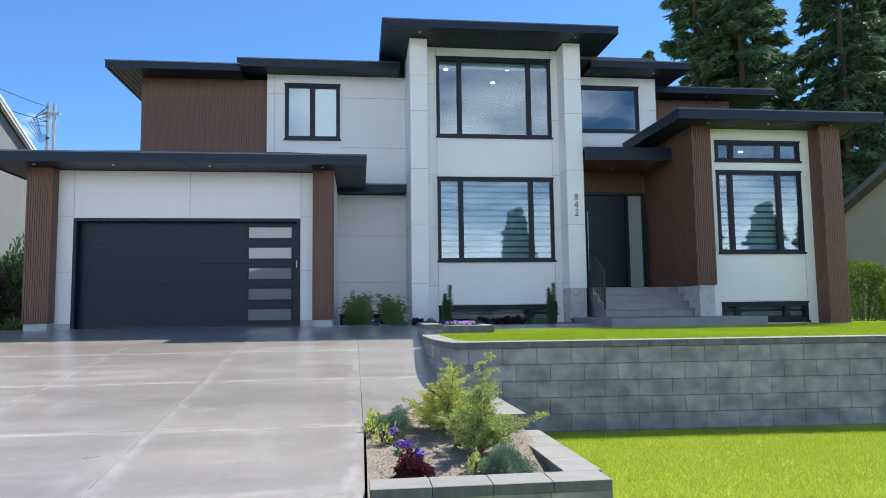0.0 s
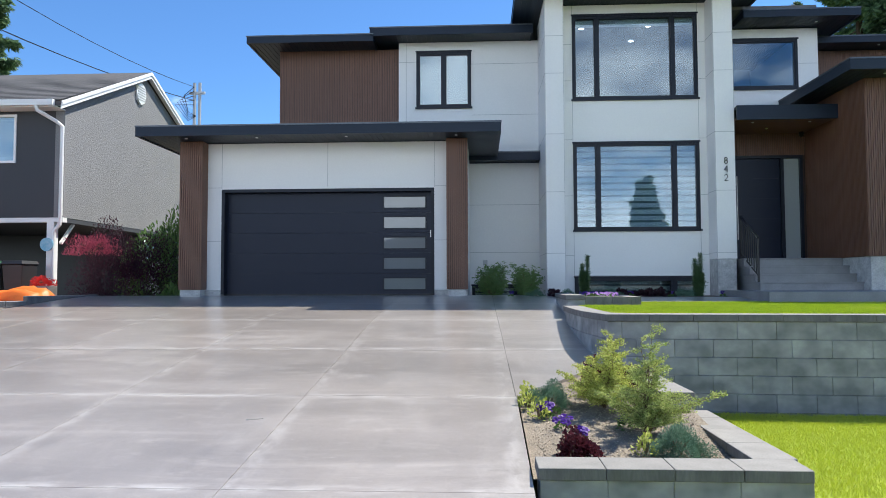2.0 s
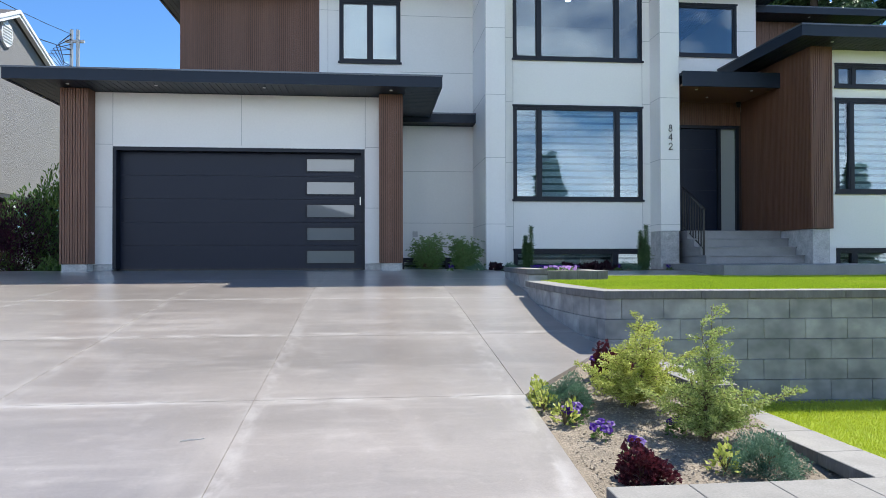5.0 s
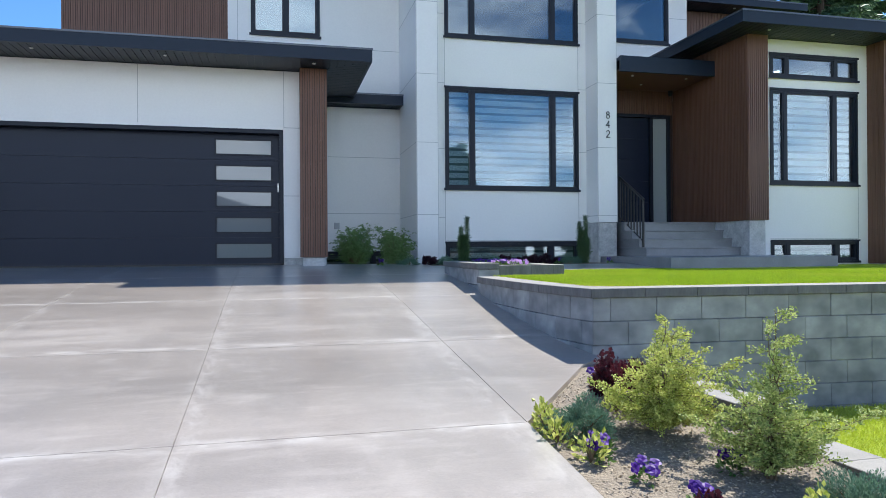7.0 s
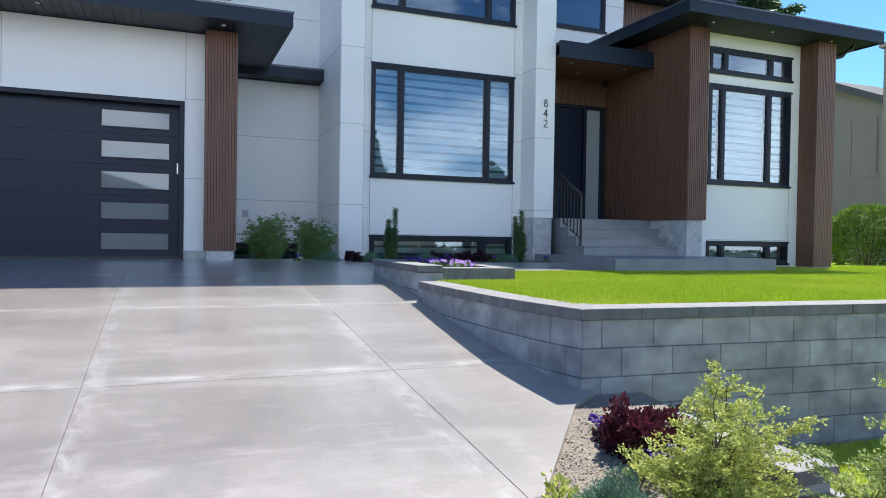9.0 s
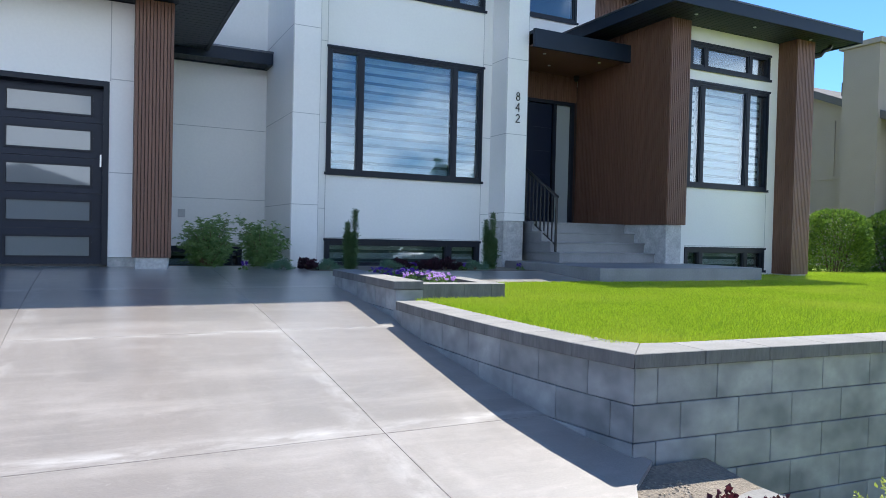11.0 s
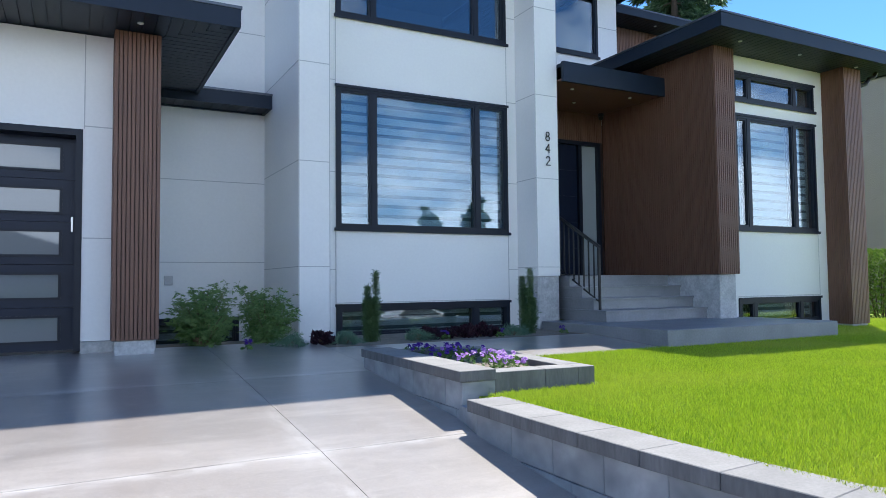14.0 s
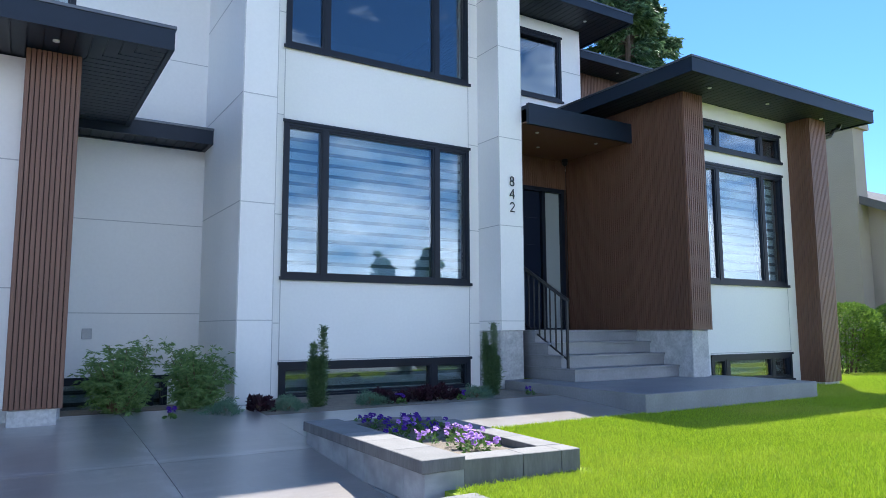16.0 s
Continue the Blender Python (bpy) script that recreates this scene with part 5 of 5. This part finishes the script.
# shrub bed along the house
palmate_shrub((6.2, 0.3, -0.06), 0.77, 0.5, 51, "bushy green palmate shrub beside the garage")
palmate_shrub((6.98, 0.26, -0.06), 0.7, 0.42, 52, "bushy green palmate shrub beside the garage")
upright_yew((8.24, -0.08, -0.06), 0.9, 53)
upright_yew((10.72, -0.05, -0.06), 0.94, 54)
for i, (x, s) in enumerate(((7.55, 0.17), (9.05, 0.16), (9.55, 0.18), (9.85, 0.18), (9.3, 0.1), (10.1, 0.09))):
    mound((x, -0.15, -0.06), s * 0.8, s * 0.85, 60 + i, M_DARKP, "dark_heuchera", "dark purple leafy plant in the shrub bed", "heuchera", 420, 0.05, 0.8, "dark plants")
for i, x in enumerate((7.15, 7.85, 8.85, 10.35)):
    mound((x, -0.22, -0.06), 0.2, 0.13, 70 + i, M_BLUEG, "juniper", "low blue-green juniper in the shrub bed", "juniper", 2000, 0.032, 0.22, "junipers")
for i, x in enumerate((9.2, 10.05, 11.15, 6.6)):
    pansy((x, -0.33, -0.06), 80 + i, M_VIOLET, 4, 0.06, petal=0.024)
# flower planter
rng = np.random.default_rng(90)
for i in range(18):
    x, y = 7.82 + 0.55 * rng.random(), -3.6 + 1.6 * i / 17
    pansy((x + 0.04 * i / 17, y, -0.045), 100 + i, M_LILAC if i < 8 or i % 6 == 0 else M_VIOLET, 7, 0.11, "lilac and violet pansies in the block planter" if i < 8 else "violet pansies in the block planter", 0.023)
# hedge and trees to the side
hedge_bush((21.0, 0.8, -0.4), 0.78, 1.72, 121)
hedge_bush((22.6, 0.25, -0.4), 0.8, 1.75, 122)
hedge_bush((20.7, 2.6, -0.4), 0.75, 1.9, 123)
hedge_bush((24.2, -0.3, -0.4), 0.8, 1.7, 124)
for i, (x, y, h, r) in enumerate(((24.6, 19, 24, 3.4), (26.0, 17, 26, 4.0), (28.0, 19, 25, 3.8), (30.5, 15.5, 25, 4.2), (33.5, 18, 26, 4.2), (29.5, 25, 27, 4.2), (35.6, 50, 27, 3.6), (38, 21, 24, 4.0))):
    fir((x, y, -0.4), h, r, 130 + i)
fir((-24.3, 25, -0.4), 20, 3.6, 140)


# grass
def grass(name, label, areas, per_m2, seed, height, holes=(), mat=M_BLADE, front=None):
    rng = np.random.default_rng(seed)
    P = []
    for x0, x1, y0, y1, z, dens in areas:
        n = int((x1 - x0) * (y1 - y0) * per_m2 * dens)
        q = np.stack([rng.uniform(x0, x1, n), rng.uniform(y0, y1, n), np.full(n, z)], 1)
        for a, b, c, d in holes:
            q = q[~((q[:, 0] > a) & (q[:, 0] < b) & (q[:, 1] > c) & (q[:, 1] < d))]
        P.append(q)
    P = np.concatenate(P)
    if front:
        P = P[P[:, 1] > front(P[:, 0]) + 0.015]
    A = rng.normal(size=P.shape) * (0.55, 0.55, 0.1) + (0, 0, 1.0)
    v, f = leaf_cloud(P, A, height, 0.0047, rng, 0.1)
    tagged(raw_mesh(name, v.tolist(), f.tolist(), mat), label, "grass", kind="stuff")


grass("lawn_grass", "short bright green mown grass blades", [(7.54, 9.5, -7.05, -4.09, LAWN, 1.0), (8.7, 11.3, -4.09, -2.14, LAWN, 1.0), (9.5, 14, -7.4, -4.05, LAWN, 0.8),
      (11.3, 18.5, -4.05, -2.15, LAWN - 0.01, 0.8), (14, 22, -7.85, -4.05, LAWN, 0.45), (14.9, 24, -2.15, 0.2, LAWN - 0.02, 0.4)], 13000, 150, 0.05,
      [(17.1, 17.7, -1.0, 0.3), (14.4, 17.2, -0.5, 0.3)], front=lawn_front)
grass("low_grass", "short bright green mown grass blades on the lower lawn", [(8.15, 16, -12.1, -7.32, LOW_LAWN, 1.0), (6.32, 8.15, -12.1, -10.88, LOW_LAWN, 1.0)], 6500, 151, 0.04, mat=M_BLADELOW)


# ---- neighbouring house on the garage side ----
nb = thing("neighbour_house", (0, 0, 0), "grey stucco two-storey house with gabled shingle roof and carport", "house")
NX, NY0, NY1, NR, NZ0, NE = -4.7, 1.5, 10.0, 5.75, 1.95, 4.90
prof = [(NY0, NZ0), (NY1, NZ0), (NY1, NE), (NR, NE + 1.85), (NY0, NE)]
raw_mesh("wall", [(x, y, z) for x in (NX, NX - 0.25) for y, z in prof], [[0, 1, 2, 3, 4], [9, 8, 7, 6, 5]] + [[i, i + 5, (i + 1) % 5 + 5, (i + 1) % 5] for i in range(5)], M_STUCCO, nb, "rough grey stucco gable wall")
for q in ((-14, -7.7, NZ0, NE), (-7.7, -5.98, NZ0, 3.36), (-7.7, -5.98, 4.62, NE), (-5.98, NX - 0.25, NZ0, NE)):
    box("wall", (q[0], q[1], NY0, NY0 + 0.2, q[2], q[3]), M_SIDING, nb, "dark charcoal painted front wall")
box("carport_ceiling", (-14, NX - 0.01, NY0 + 0.182, NY1, NZ0 - 0.12, NZ0 - 0.002), M_SIDING, nb)
box("beam", (-14, NX - 0.002, NY0 + 0.005, NY0 + 0.18, NZ0 - 0.12, NZ0 - 0.001), M_WHITE, nb)
box("wall", (-14, NX - 0.3, 6.2, 6.4, -0.4, NZ0 - 0.12), M_BLACK, nb, "dark carport back wall")
nw = part("window", hoop(-7.7, -5.98, 3.36, 4.62, 0.06, NY0 - 0.03, NY0 + 0.1), M_WHITE, nb, "white-framed window with closed slatted blind")
box("mullion", (-7.12, -7.05, NY0 - 0.02, NY0 + 0.08, 3.42, 4.56), M_WHITE, nw)
box("pane", (-7.64, -6.04, NY0 + 0.03, NY0 + 0.04, 3.42, 4.56), M_GLASS, nw).visible_shadow = False
bm = bmesh.new()
for i in range(28):
    bx(bm, -7.02, -6.04, NY0 + 0.09, NY0 + 0.1, 3.43 + i * 0.0405, 3.43 + i * 0.0405 + 0.034)
tagged(part("blind", bm, M_BLIND, nw, "white slatted blind"), kind="stuff")
box("room", (-7.64, -6.04, NY0 + 0.2, NY0 + 0.25, 3.4, 4.6), M_ROOM, nw)
# roof planes with thickness, rakes, eave gutter
for side in (-1, 1):
    ye = NY0 - 0.45 if side < 0 else NY1 + 0.45
    ze = NE - 0.16
    pl = [(NX + 0.17, ye, ze), (NX + 0.17, NR, NE + 2.0), (-15, NR, NE + 2.0), (-15, ye, ze)]
    raw_mesh("roof", [(x, y, z + d) for d in (0.1, 0.0) for x, y, z in pl], [[0, 1, 2, 3], [7, 6, 5, 4]] + [[i, i + 4, (i + 1) % 4 + 4, (i + 1) % 4] for i in range(4)], M_SHINGLE, nb, "grey asphalt shingle roof")
    for k, (dx, hgt) in enumerate(((0.175, 0.2), (0.20, 0.1))):
        q = [(ye, ze + 0.1), (NR, NE + 2.1), (NR, NE + 2.1 - hgt), (ye, ze + 0.1 - hgt)]
        raw_mesh("rake_board", [(x, y, z) for x in (NX + dx, NX + dx - 0.025) for y, z in q], [[0, 1, 2, 3], [7, 6, 5, 4]] + [[i, i + 4, (i + 1) % 4 + 4, (i + 1) % 4] for i in range(4)], M_WHITE, nb)
    q = [(NX + 0.0, ye, ze - 0.02), (NX + 0.17, ye, ze - 0.02), (NX + 0.17, NR, NE + 1.97), (NX + 0.0, NR, NE + 1.97)]
    raw_mesh("rake_soffit", q, [[0, 1, 2, 3]], M_WHITE, nb)
courses = bmesh.new()
for i in range(22):
    t0, t1 = i / 22, (i + 1) / 22
    ya, yb = NY0 - 0.47 + (NR - NY0 + 0.47) * t0, NY0 - 0.47 + (NR - NY0 + 0.47) * t1
    za, zb = NE - 0.04 + 2.12 * t0, NE - 0.04 + 2.12 * t1
    x = -14.9 + 0.3 * (i % 2)
    while x < NX + 0.15:
        e = min(x + 0.6, NX + 0.16)
        v = [courses.verts.new(c) for c in ((x, ya, za + 0.014), (e - 0.01, ya, za + 0.014), (e - 0.01, yb, zb + 0.002), (x, yb, zb + 0.002), (x, ya, za), (e - 0.01, ya, za))]
        courses.faces.new(v[:4])
        courses.faces.new((v[4], v[5], v[1], v[0]))
        x += 0.6
tagged(part("shingles", courses, M_SHINGLE, nb, "grey asphalt shingles in courses"), kind="stuff")
box("gutter", (-15, NX + 0.0, NY0 - 0.56, NY0 - 0.44, NE - 0.18, NE - 0.03), M_WHITE, nb, "white eave gutter")
box("eave_soffit", (-15, NX, NY0 - 0.44, NY0 + 0.01, NE - 0.2, NE - 0.17), M_WHITE, nb)
bm = bmesh.new()
tube(bm, [(-5.15, 0.98, NE - 0.18), (-5.12, 1.0, NE - 0.3), (-4.85, 1.35, NE - 0.5), (-4.72, 1.42, NE - 0.62), (-4.72, 1.42, 2.0), (-4.74, 1.42, 1.75), (-4.86, 1.4, 1.6), (-4.88, 1.4, 1.3), (-4.88, 1.4, -0.2)], 0.05, seg=8)
part("downpipe", bm, M_WHITE, nb, "white bent downpipe")
part("post", _slab(-5.12, -4.93, 1.5, 1.68, -0.4, NZ0 - 0.06), M_WHITE, nb, "white carport post")
for y in (6.0, 10.3):
    part("post", _slab(-4.95, -4.8, y, y + 0.15, -0.4, NZ0 - 0.06), M_WHITE, nb)
bm = bmesh.new()
tube(bm, [(-4.9, 1.75, 1.3), (-4.9, 2.3, 1.85)], 0.05, seg=4)
part("brace", bm, M_WHITE, nb)
bm = bmesh.new()
bmesh.ops.create_cone(bm, cap_ends=True, segments=8, radius1=0.32, radius2=0.32, depth=0.06)
v = part("gable_vent", bm, M_WHITE, nb, "white octagonal louvred gable vent")
v.matrix_local = pose(NX + 0.03, 5.35, 6.2, 0, 90, 0) @ Matrix.Diagonal((1.1, 0.95, 1, 1))
for i in range(6):
    box("louvre", (NX + 0.06, NX + 0.075, 5.12, 5.58, 5.98 + i * 0.08, 6.01 + i * 0.08), M_TRIM, nb)
bm = bmesh.new()
bmesh.ops.create_cone(bm, cap_ends=True, segments=28, radius1=0.17, radius2=0.17, depth=0.03)
sg = part("round_plaque", bm, M_SIGN)
sg.matrix_world = pose(-5.0, 1.33, 1.25, 90, 0, 0)
tagged(sg, "pale blue patterned round plaque on a white post", "plaque")

# things by the carport
def bin_(loc, lid):
    root = thing("wheelie_bin", loc, "black wheeled rubbish bin with " + ("green" if lid is M_BINLID else "black") + " lid", "rubbish bin", "wheelie bins")
    bm = bmesh.new()
    v = bx(bm, -0.26, 0.26, -0.3, 0.3, 0.06, 0.95)
    for q in v[:4]:
        q.co.x *= 0.8
        q.co.y *= 0.8
    part("body", bm, M_BIN, root, bevel=0.02)
    bm = bmesh.new()
    v = bx(bm, -0.29, 0.29, -0.34, 0.33, 0.95, 1.04)
    for q in v[4:]:
        q.co.x *= 0.85
        q.co.y *= 0.85
    part("lid", bm, lid, root, bevel=0.012)
    bm = bmesh.new()
    tube(bm, [(-0.2, 0.36, 0.95), (0.2, 0.36, 0.95)], 0.015, seg=6)
    part("handle", bm, M_BIN, root)
    for x in (-0.26, 0.22):
        bm = bmesh.new()
        tube(bm, [(x, 0.26, 0.1), (x + 0.04, 0.26, 0.1)], 0.1, seg=14)
        part("wheel", bm, M_TYRE, root)


bin_((-6.55, 0.6, -0.22), M_BINLID)
bin_((-5.95, 0.75, -0.22), M_BINLID)
bin_((-5.35, 0.85, -0.22), M_BIN)


def tarp(loc, sx, sy, h, seed):
    rng = np.random.default_rng(seed)
    bm = bmesh.new()
    bmesh.ops.create_grid(bm, x_segments=18, y_segments=12, size=1.0)
    for q in bm.verts:
        x, y = q.co.x, q.co.y
        e = max(0, 1 - max(abs(x), abs(y)) ** 4)
        q.co = (x * sx, y * sy, h * (0.15 + 0.85 * e ** 0.35) * (0.8 + 0.35 * noise.noise((x * 2 + seed, y * 2, 0))) + 0.05 * noise.noise((x * 6, y * 6, seed)))
        if max(abs(x), abs(y)) > 0.97:
            q.co.z = 0
    ob = part("tarp", bm, M_ORANGE, smooth=True)
    ob.location = loc
    tagged(ob, "crumpled bright orange tarpaulin over a pile", "tarpaulin", "orange tarpaulins")


tarp((-5.6, -1.1, -0.22), 0.95, 0.6, 0.55, 1)
tarp((-4.55, -0.5, -0.22), 0.8, 0.5, 0.42, 5)
tagged(box("flower_box", (-4.95, -4.45, 0.55, 0.95, -0.22, 0.2), M_CAP, bevel=0.01), "square grey planter box with red flowers", "planter")
mound((-4.7, 0.75, 0.2), 0.26, 0.2, 160, M_RED, "red_flowers", "dense bright red bedding flowers in a planter box", "flowers", 500, 0.05, 0.8)
edge = thing("edging_wall", (0, 0, 0), "low split-face grey block edging beside the driveway", "edging")
run = along([(-3.1, 0.4), (-3.1, -0.6), (-3.5, -1.4), (-4.2, -2.1), (-5.2, -2.7)], 0.4)
for a, b in zip(run, run[1:]):
    oriented_block("block", b, a, 0.2, -0.5, 0.0 if a[1] > -1.4 else -0.1, M_CAP, edge, bevel=0.012)
mound((-3.2, 1.9, -0.22), 1.15, 1.75, 161, M_BARB, "barberry", "large maroon barberry bush between the houses", "bush", 14000, 0.065, 0.4, "", 0.9)
# the bush's sunlit upper left, painted as a mound of pinker leaves
mound((-3.75, 1.2, 0.95), 0.55, 0.5, 162, M_PINK, "pink_barberry", "sunlit crown of a barberry bush, its sunlight put into pinker leaves", "bush", 1700, 0.06, 0.4, "", 0.9)
mound((-2.35, 2.9, -0.22), 1.1, 2.35, 163, M_GREEN, "rhododendron", "tall green rhododendron between the houses", "bush", 6000, 0.15, 0.32)
mound((-1.55, 2.4, -0.22), 0.75, 2.2, 164, M_YEW, "dark_shrub", "dark green shrub beside the garage", "bush", 6000, 0.09, 0.35)
mound((-1.5, 0.8, -0.22), 0.4, 0.35, 165, M_GREEN, "ground_plant", "low leafy green plant beside the garage column", "plant", 400, 0.1, 0.4)
tagged(box("yard_fence", (-4.5, -0.95, 4.5, 4.6, -0.4, 1.0), M_WHITE), "white boarded fence between the houses", "fence")

# utility pole with its wires
pole = thing("utility_pole", (-6.5, 14, -0.4), "galvanised metal utility pole with bracket and cables", "utility pole")
for x in (-0.12, 0.12):
    bm = bmesh.new()
    tube(bm, [(x, 0, 0), (x, 0, 9.5)], 0.07, seg=8)
    part("mast", bm, M_POLE, pole)
part("bracket", _slab(-0.35, 0.35, -0.06, 0.06, 9.0, 9.1), M_POLE, pole)
bm = bmesh.new()
for i in range(5):
    tube(bm, [(-0.1, -0.1, 9.3 - i * 0.2), (-0.5 - 0.1 * i, -0.2, 8.9 - 0.1 * i), (-0.35, -0.1, 8.2 - 0.1 * i), (0.0, -0.1, 8.0)], 0.018, seg=4)
tagged(part("cable_loop", bm, M_BLACK, pole), kind="stuff")
for i, (p, q, sag) in enumerate((((-6.6, 13.9, 8.9), (-7.6, -16, 10.5), 1.4), ((-6.6, 13.9, 8.3), (-9.5, -12, 8.6), 0.9))):
    p, q = Vector(p), Vector(q)
    bm = bmesh.new()
    tube(bm, [p.lerp(q, t / 16) - Vector((0, 0, sag * 4 * (t / 16) * (1 - t / 16))) for t in range(17)], 0.018 if i else 0.012, seg=4)
    tagged(part("overhead_wire", bm, M_BLACK), "black overhead service wire from the utility pole", "wire", "overhead wires")

# ---- beige house on the other side ----
bh = thing("beige_house", (0, 0, 0), "beige stucco neighbouring house with gabled roof and chimney", "house")
HX, HY0, HY1, HR, HE = 25.6, 1.6, 9.6, 5.6, 3.95
prof = [(HY0, -0.5), (HY1, -0.5), (HY1, HE), (HR, HE + 1.7), (HY0, HE)]
raw_mesh("wall", [(x, y, z) for x in (HX, 38) for y, z in prof], [[4, 3, 2, 1, 0], [5, 6, 7, 8, 9]] + [[i, (i + 1) % 5, (i + 1) % 5 + 5, i + 5] for i in range(5)], M_BEIGE, bh)
for side in (-1, 1):
    ye = HY0 - 0.5 if side < 0 else HY1 + 0.5
    pl = [(HX - 0.45, ye, HE - 0.15), (HX - 0.45, HR, HE + 1.8), (38.5, HR, HE + 1.8), (38.5, ye, HE - 0.15)]
    raw_mesh("roof", [(x, y, z + d) for d in (0.12, -0.12) for x, y, z in pl], [[0, 1, 2, 3], [7, 6, 5, 4]] + [[i, i + 4, (i + 1) % 4 + 4, (i + 1) % 4] for i in range(4)], M_SHINGLE, bh, "grey-brown shingle roof with dark fascia")
bm = bmesh.new()
bx(bm, 25.05, 25.62, 2.35, 3.45, -0.5, 6.4)
ch = part("chimney", bm, M_BEIGE, bh, "tall beige rendered chimney")
box("chimney_cap", (24.95, 25.75, 2.25, 3.55, 6.4, 6.55), M_BEIGE, ch)
box("trim_board", (HX - 0.03, HX - 0.002, 3.5, 9.3, 2.55, 2.66), M_BEIGE, bh)
for y in (4.0, 4.9, 5.8, 7.0):
    box("trim_board", (HX - 0.03, HX - 0.002, y, y + 0.1, 2.66, 4.4), M_BEIGE, bh)
vent = box("gable_vent", (HX - 0.04, HX - 0.004, 5.9, 6.7, 4.0, 4.7), M_BEIGE, bh)
for i in range(5):
    box("louvre", (HX - 0.07, HX - 0.042, 5.92, 6.68, 4.05 + i * 0.13, 4.13 + i * 0.13), M_BEIGE, vent)
bm = bmesh.new()
tube(bm, [(26.5, 4.2, 5.0), (26.5, 4.2, 5.75)], 0.22, seg=12)
part("roof_vent", bm, M_BLACK, bh)

# ---- across the road, seen in the window panes ----
def far_house(x0, x1, y, w, h, mat, label):
    root = thing("far_house", (0, 0, 0), label, "house", "houses across the road")
    box("wall", (x0, x1, y - w, y, STREET_Z - 0.2, h), mat, root)
    c = (x0 + x1) / 2
    v = [(x0 - 0.5, y + 0.5, h), (x1 + 0.5, y + 0.5, h), (x1 + 0.5, y - w - 0.5, h), (x0 - 0.5, y - w - 0.5, h), (c, y + 0.5, h + 2.2), (c, y - w - 0.5, h + 2.2)]
    raw_mesh("roof", v, [[0, 1, 4], [1, 2, 5, 4], [2, 3, 5], [3, 0, 4, 5], [3, 2, 1, 0]], M_SHINGLE, root)
    for a in (0.2, 0.6):
        wx = x0 + (x1 - x0) * a
        wn_ = part("window", hoop(wx, wx + 1.6, 0.3, 1.6, 0.08, y, y + 0.05), M_WHITE, root)
        box("pane", (wx + 0.08, wx + 1.52, y + 0.01, y + 0.02, 0.38, 1.52), M_BLACK, wn_)


far_house(-6, 7, -40, 9, 2.2, M_STUCCO, "grey rendered single-storey house across the road")
far_house(14, 26, -42, 9, 2.4, M_BEIGE, "beige single-storey house across the road")
far_house(-28, -14, -41, 9, 2.3, M_STUCCO, "grey single-storey house across the road")
for i, (x, y, h, r) in enumerate(((21, -46, 11, 2.8), (34, -47, 8.6, 2.6), (38, -45, 9.6, 3.0), (43, -44, 11, 3.0), (48, -45, 10, 2.8), (-12, -50, 11, 3.0))):
    t = fir((x, y, STREET_Z - 0.2), h, r, 170 + i, whorls=24, needle=0.58, dense=1.0)
    tagged(t, "tall dark green fir across the road", "tree")
tagged(box("verge", (-80, 80, -60, -30, STREET_Z - 0.4, STREET_Z - 0.05), M_VERGE), "grass verge across the road", "ground", kind="structure")

far_rng = np.random.default_rng(300)
far_hedge = thing("far_hedge", (25, -33, STREET_Z - 0.05), "long clipped green hedge across the road", "hedge")
far_q = np.stack([far_rng.uniform(-30, 35, 16000), far_rng.normal(0, 0.35, 16000), 1.9 * far_rng.random(16000) ** 0.8], 1)
leaves("foliage", far_q, far_rng.normal(size=far_q.shape), 0.32, 0.22, M_YEW, far_hedge, far_rng)
car = thing("parked_car", (19.8, -20.4, STREET_Z - 0.03), "white saloon car parked at the roadside", "car")
prof = [(-2.25, 0.35), (-2.3, 0.75), (-2.15, 0.92), (-1.55, 0.98), (-0.85, 1.38), (0.35, 1.42), (1.15, 1.0), (2.1, 0.86), (2.3, 0.65), (2.28, 0.35)]
bm = bmesh.new()
rows = []
for yy, s in ((-0.9, 0.9), (-0.82, 1.0), (0.82, 1.0), (0.9, 0.9)):
    rows.append([bm.verts.new((x, yy * (0.82 if z > 1.1 else 1), 0.35 + (z - 0.35) * s)) for x, z in prof])
for p, q in zip(rows, rows[1:]):
    for i in range(len(prof)):
        j = (i + 1) % len(prof)
        bm.faces.new((p[i], p[j], q[j], q[i]))
bm.faces.new(rows[0][::-1])
bm.faces.new(rows[-1])
part("body", bm, M_CAR, car, smooth=False)
for yy in (-0.86, 0.86):
    q = [(-1.35, 0.97), (-0.8, 1.3), (0.3, 1.33), (0.95, 0.98)]
    o = 0.02 if yy > 0 else -0.02
    raw_mesh("side_window", [(x, (yy * 0.86 if z > 1.1 else yy) + o * 2.6, z) for x, z in q], [[0, 1, 2, 3]], M_BLACK, car)
for x in (-1.4, 1.4):
    for yy in (-0.8, 0.8):
        bm = bmesh.new()
        tube(bm, [(x, yy - 0.11, 0.33), (x, yy + 0.11, 0.33)], 0.33, seg=18)
        wh = part("wheel", bm, M_TYRE, car)
        bm = bmesh.new()
        s = 1 if yy > 0 else -1
        tube(bm, [(x, yy + s * 0.1, 0.33), (x, yy + s * 0.125, 0.33)], 0.2, seg=14)
        part("rim", bm, M_CHROME, wh)

# a dry twig lying on the driveway
bm = bmesh.new()
tube(bm, [(-0.07, -0.02, 0.004), (-0.02, 0.0, 0.007), (0.03, 0.012, 0.005), (0.075, 0.022, 0.009)], 0.004, 0.002, seg=5)
twig = part("twig", bm, M_TRIM)
twig.location = (3.94, -9.52, drive_z(-9.52))
tagged(twig, "small pale dry twig lying on the driveway", "twig")
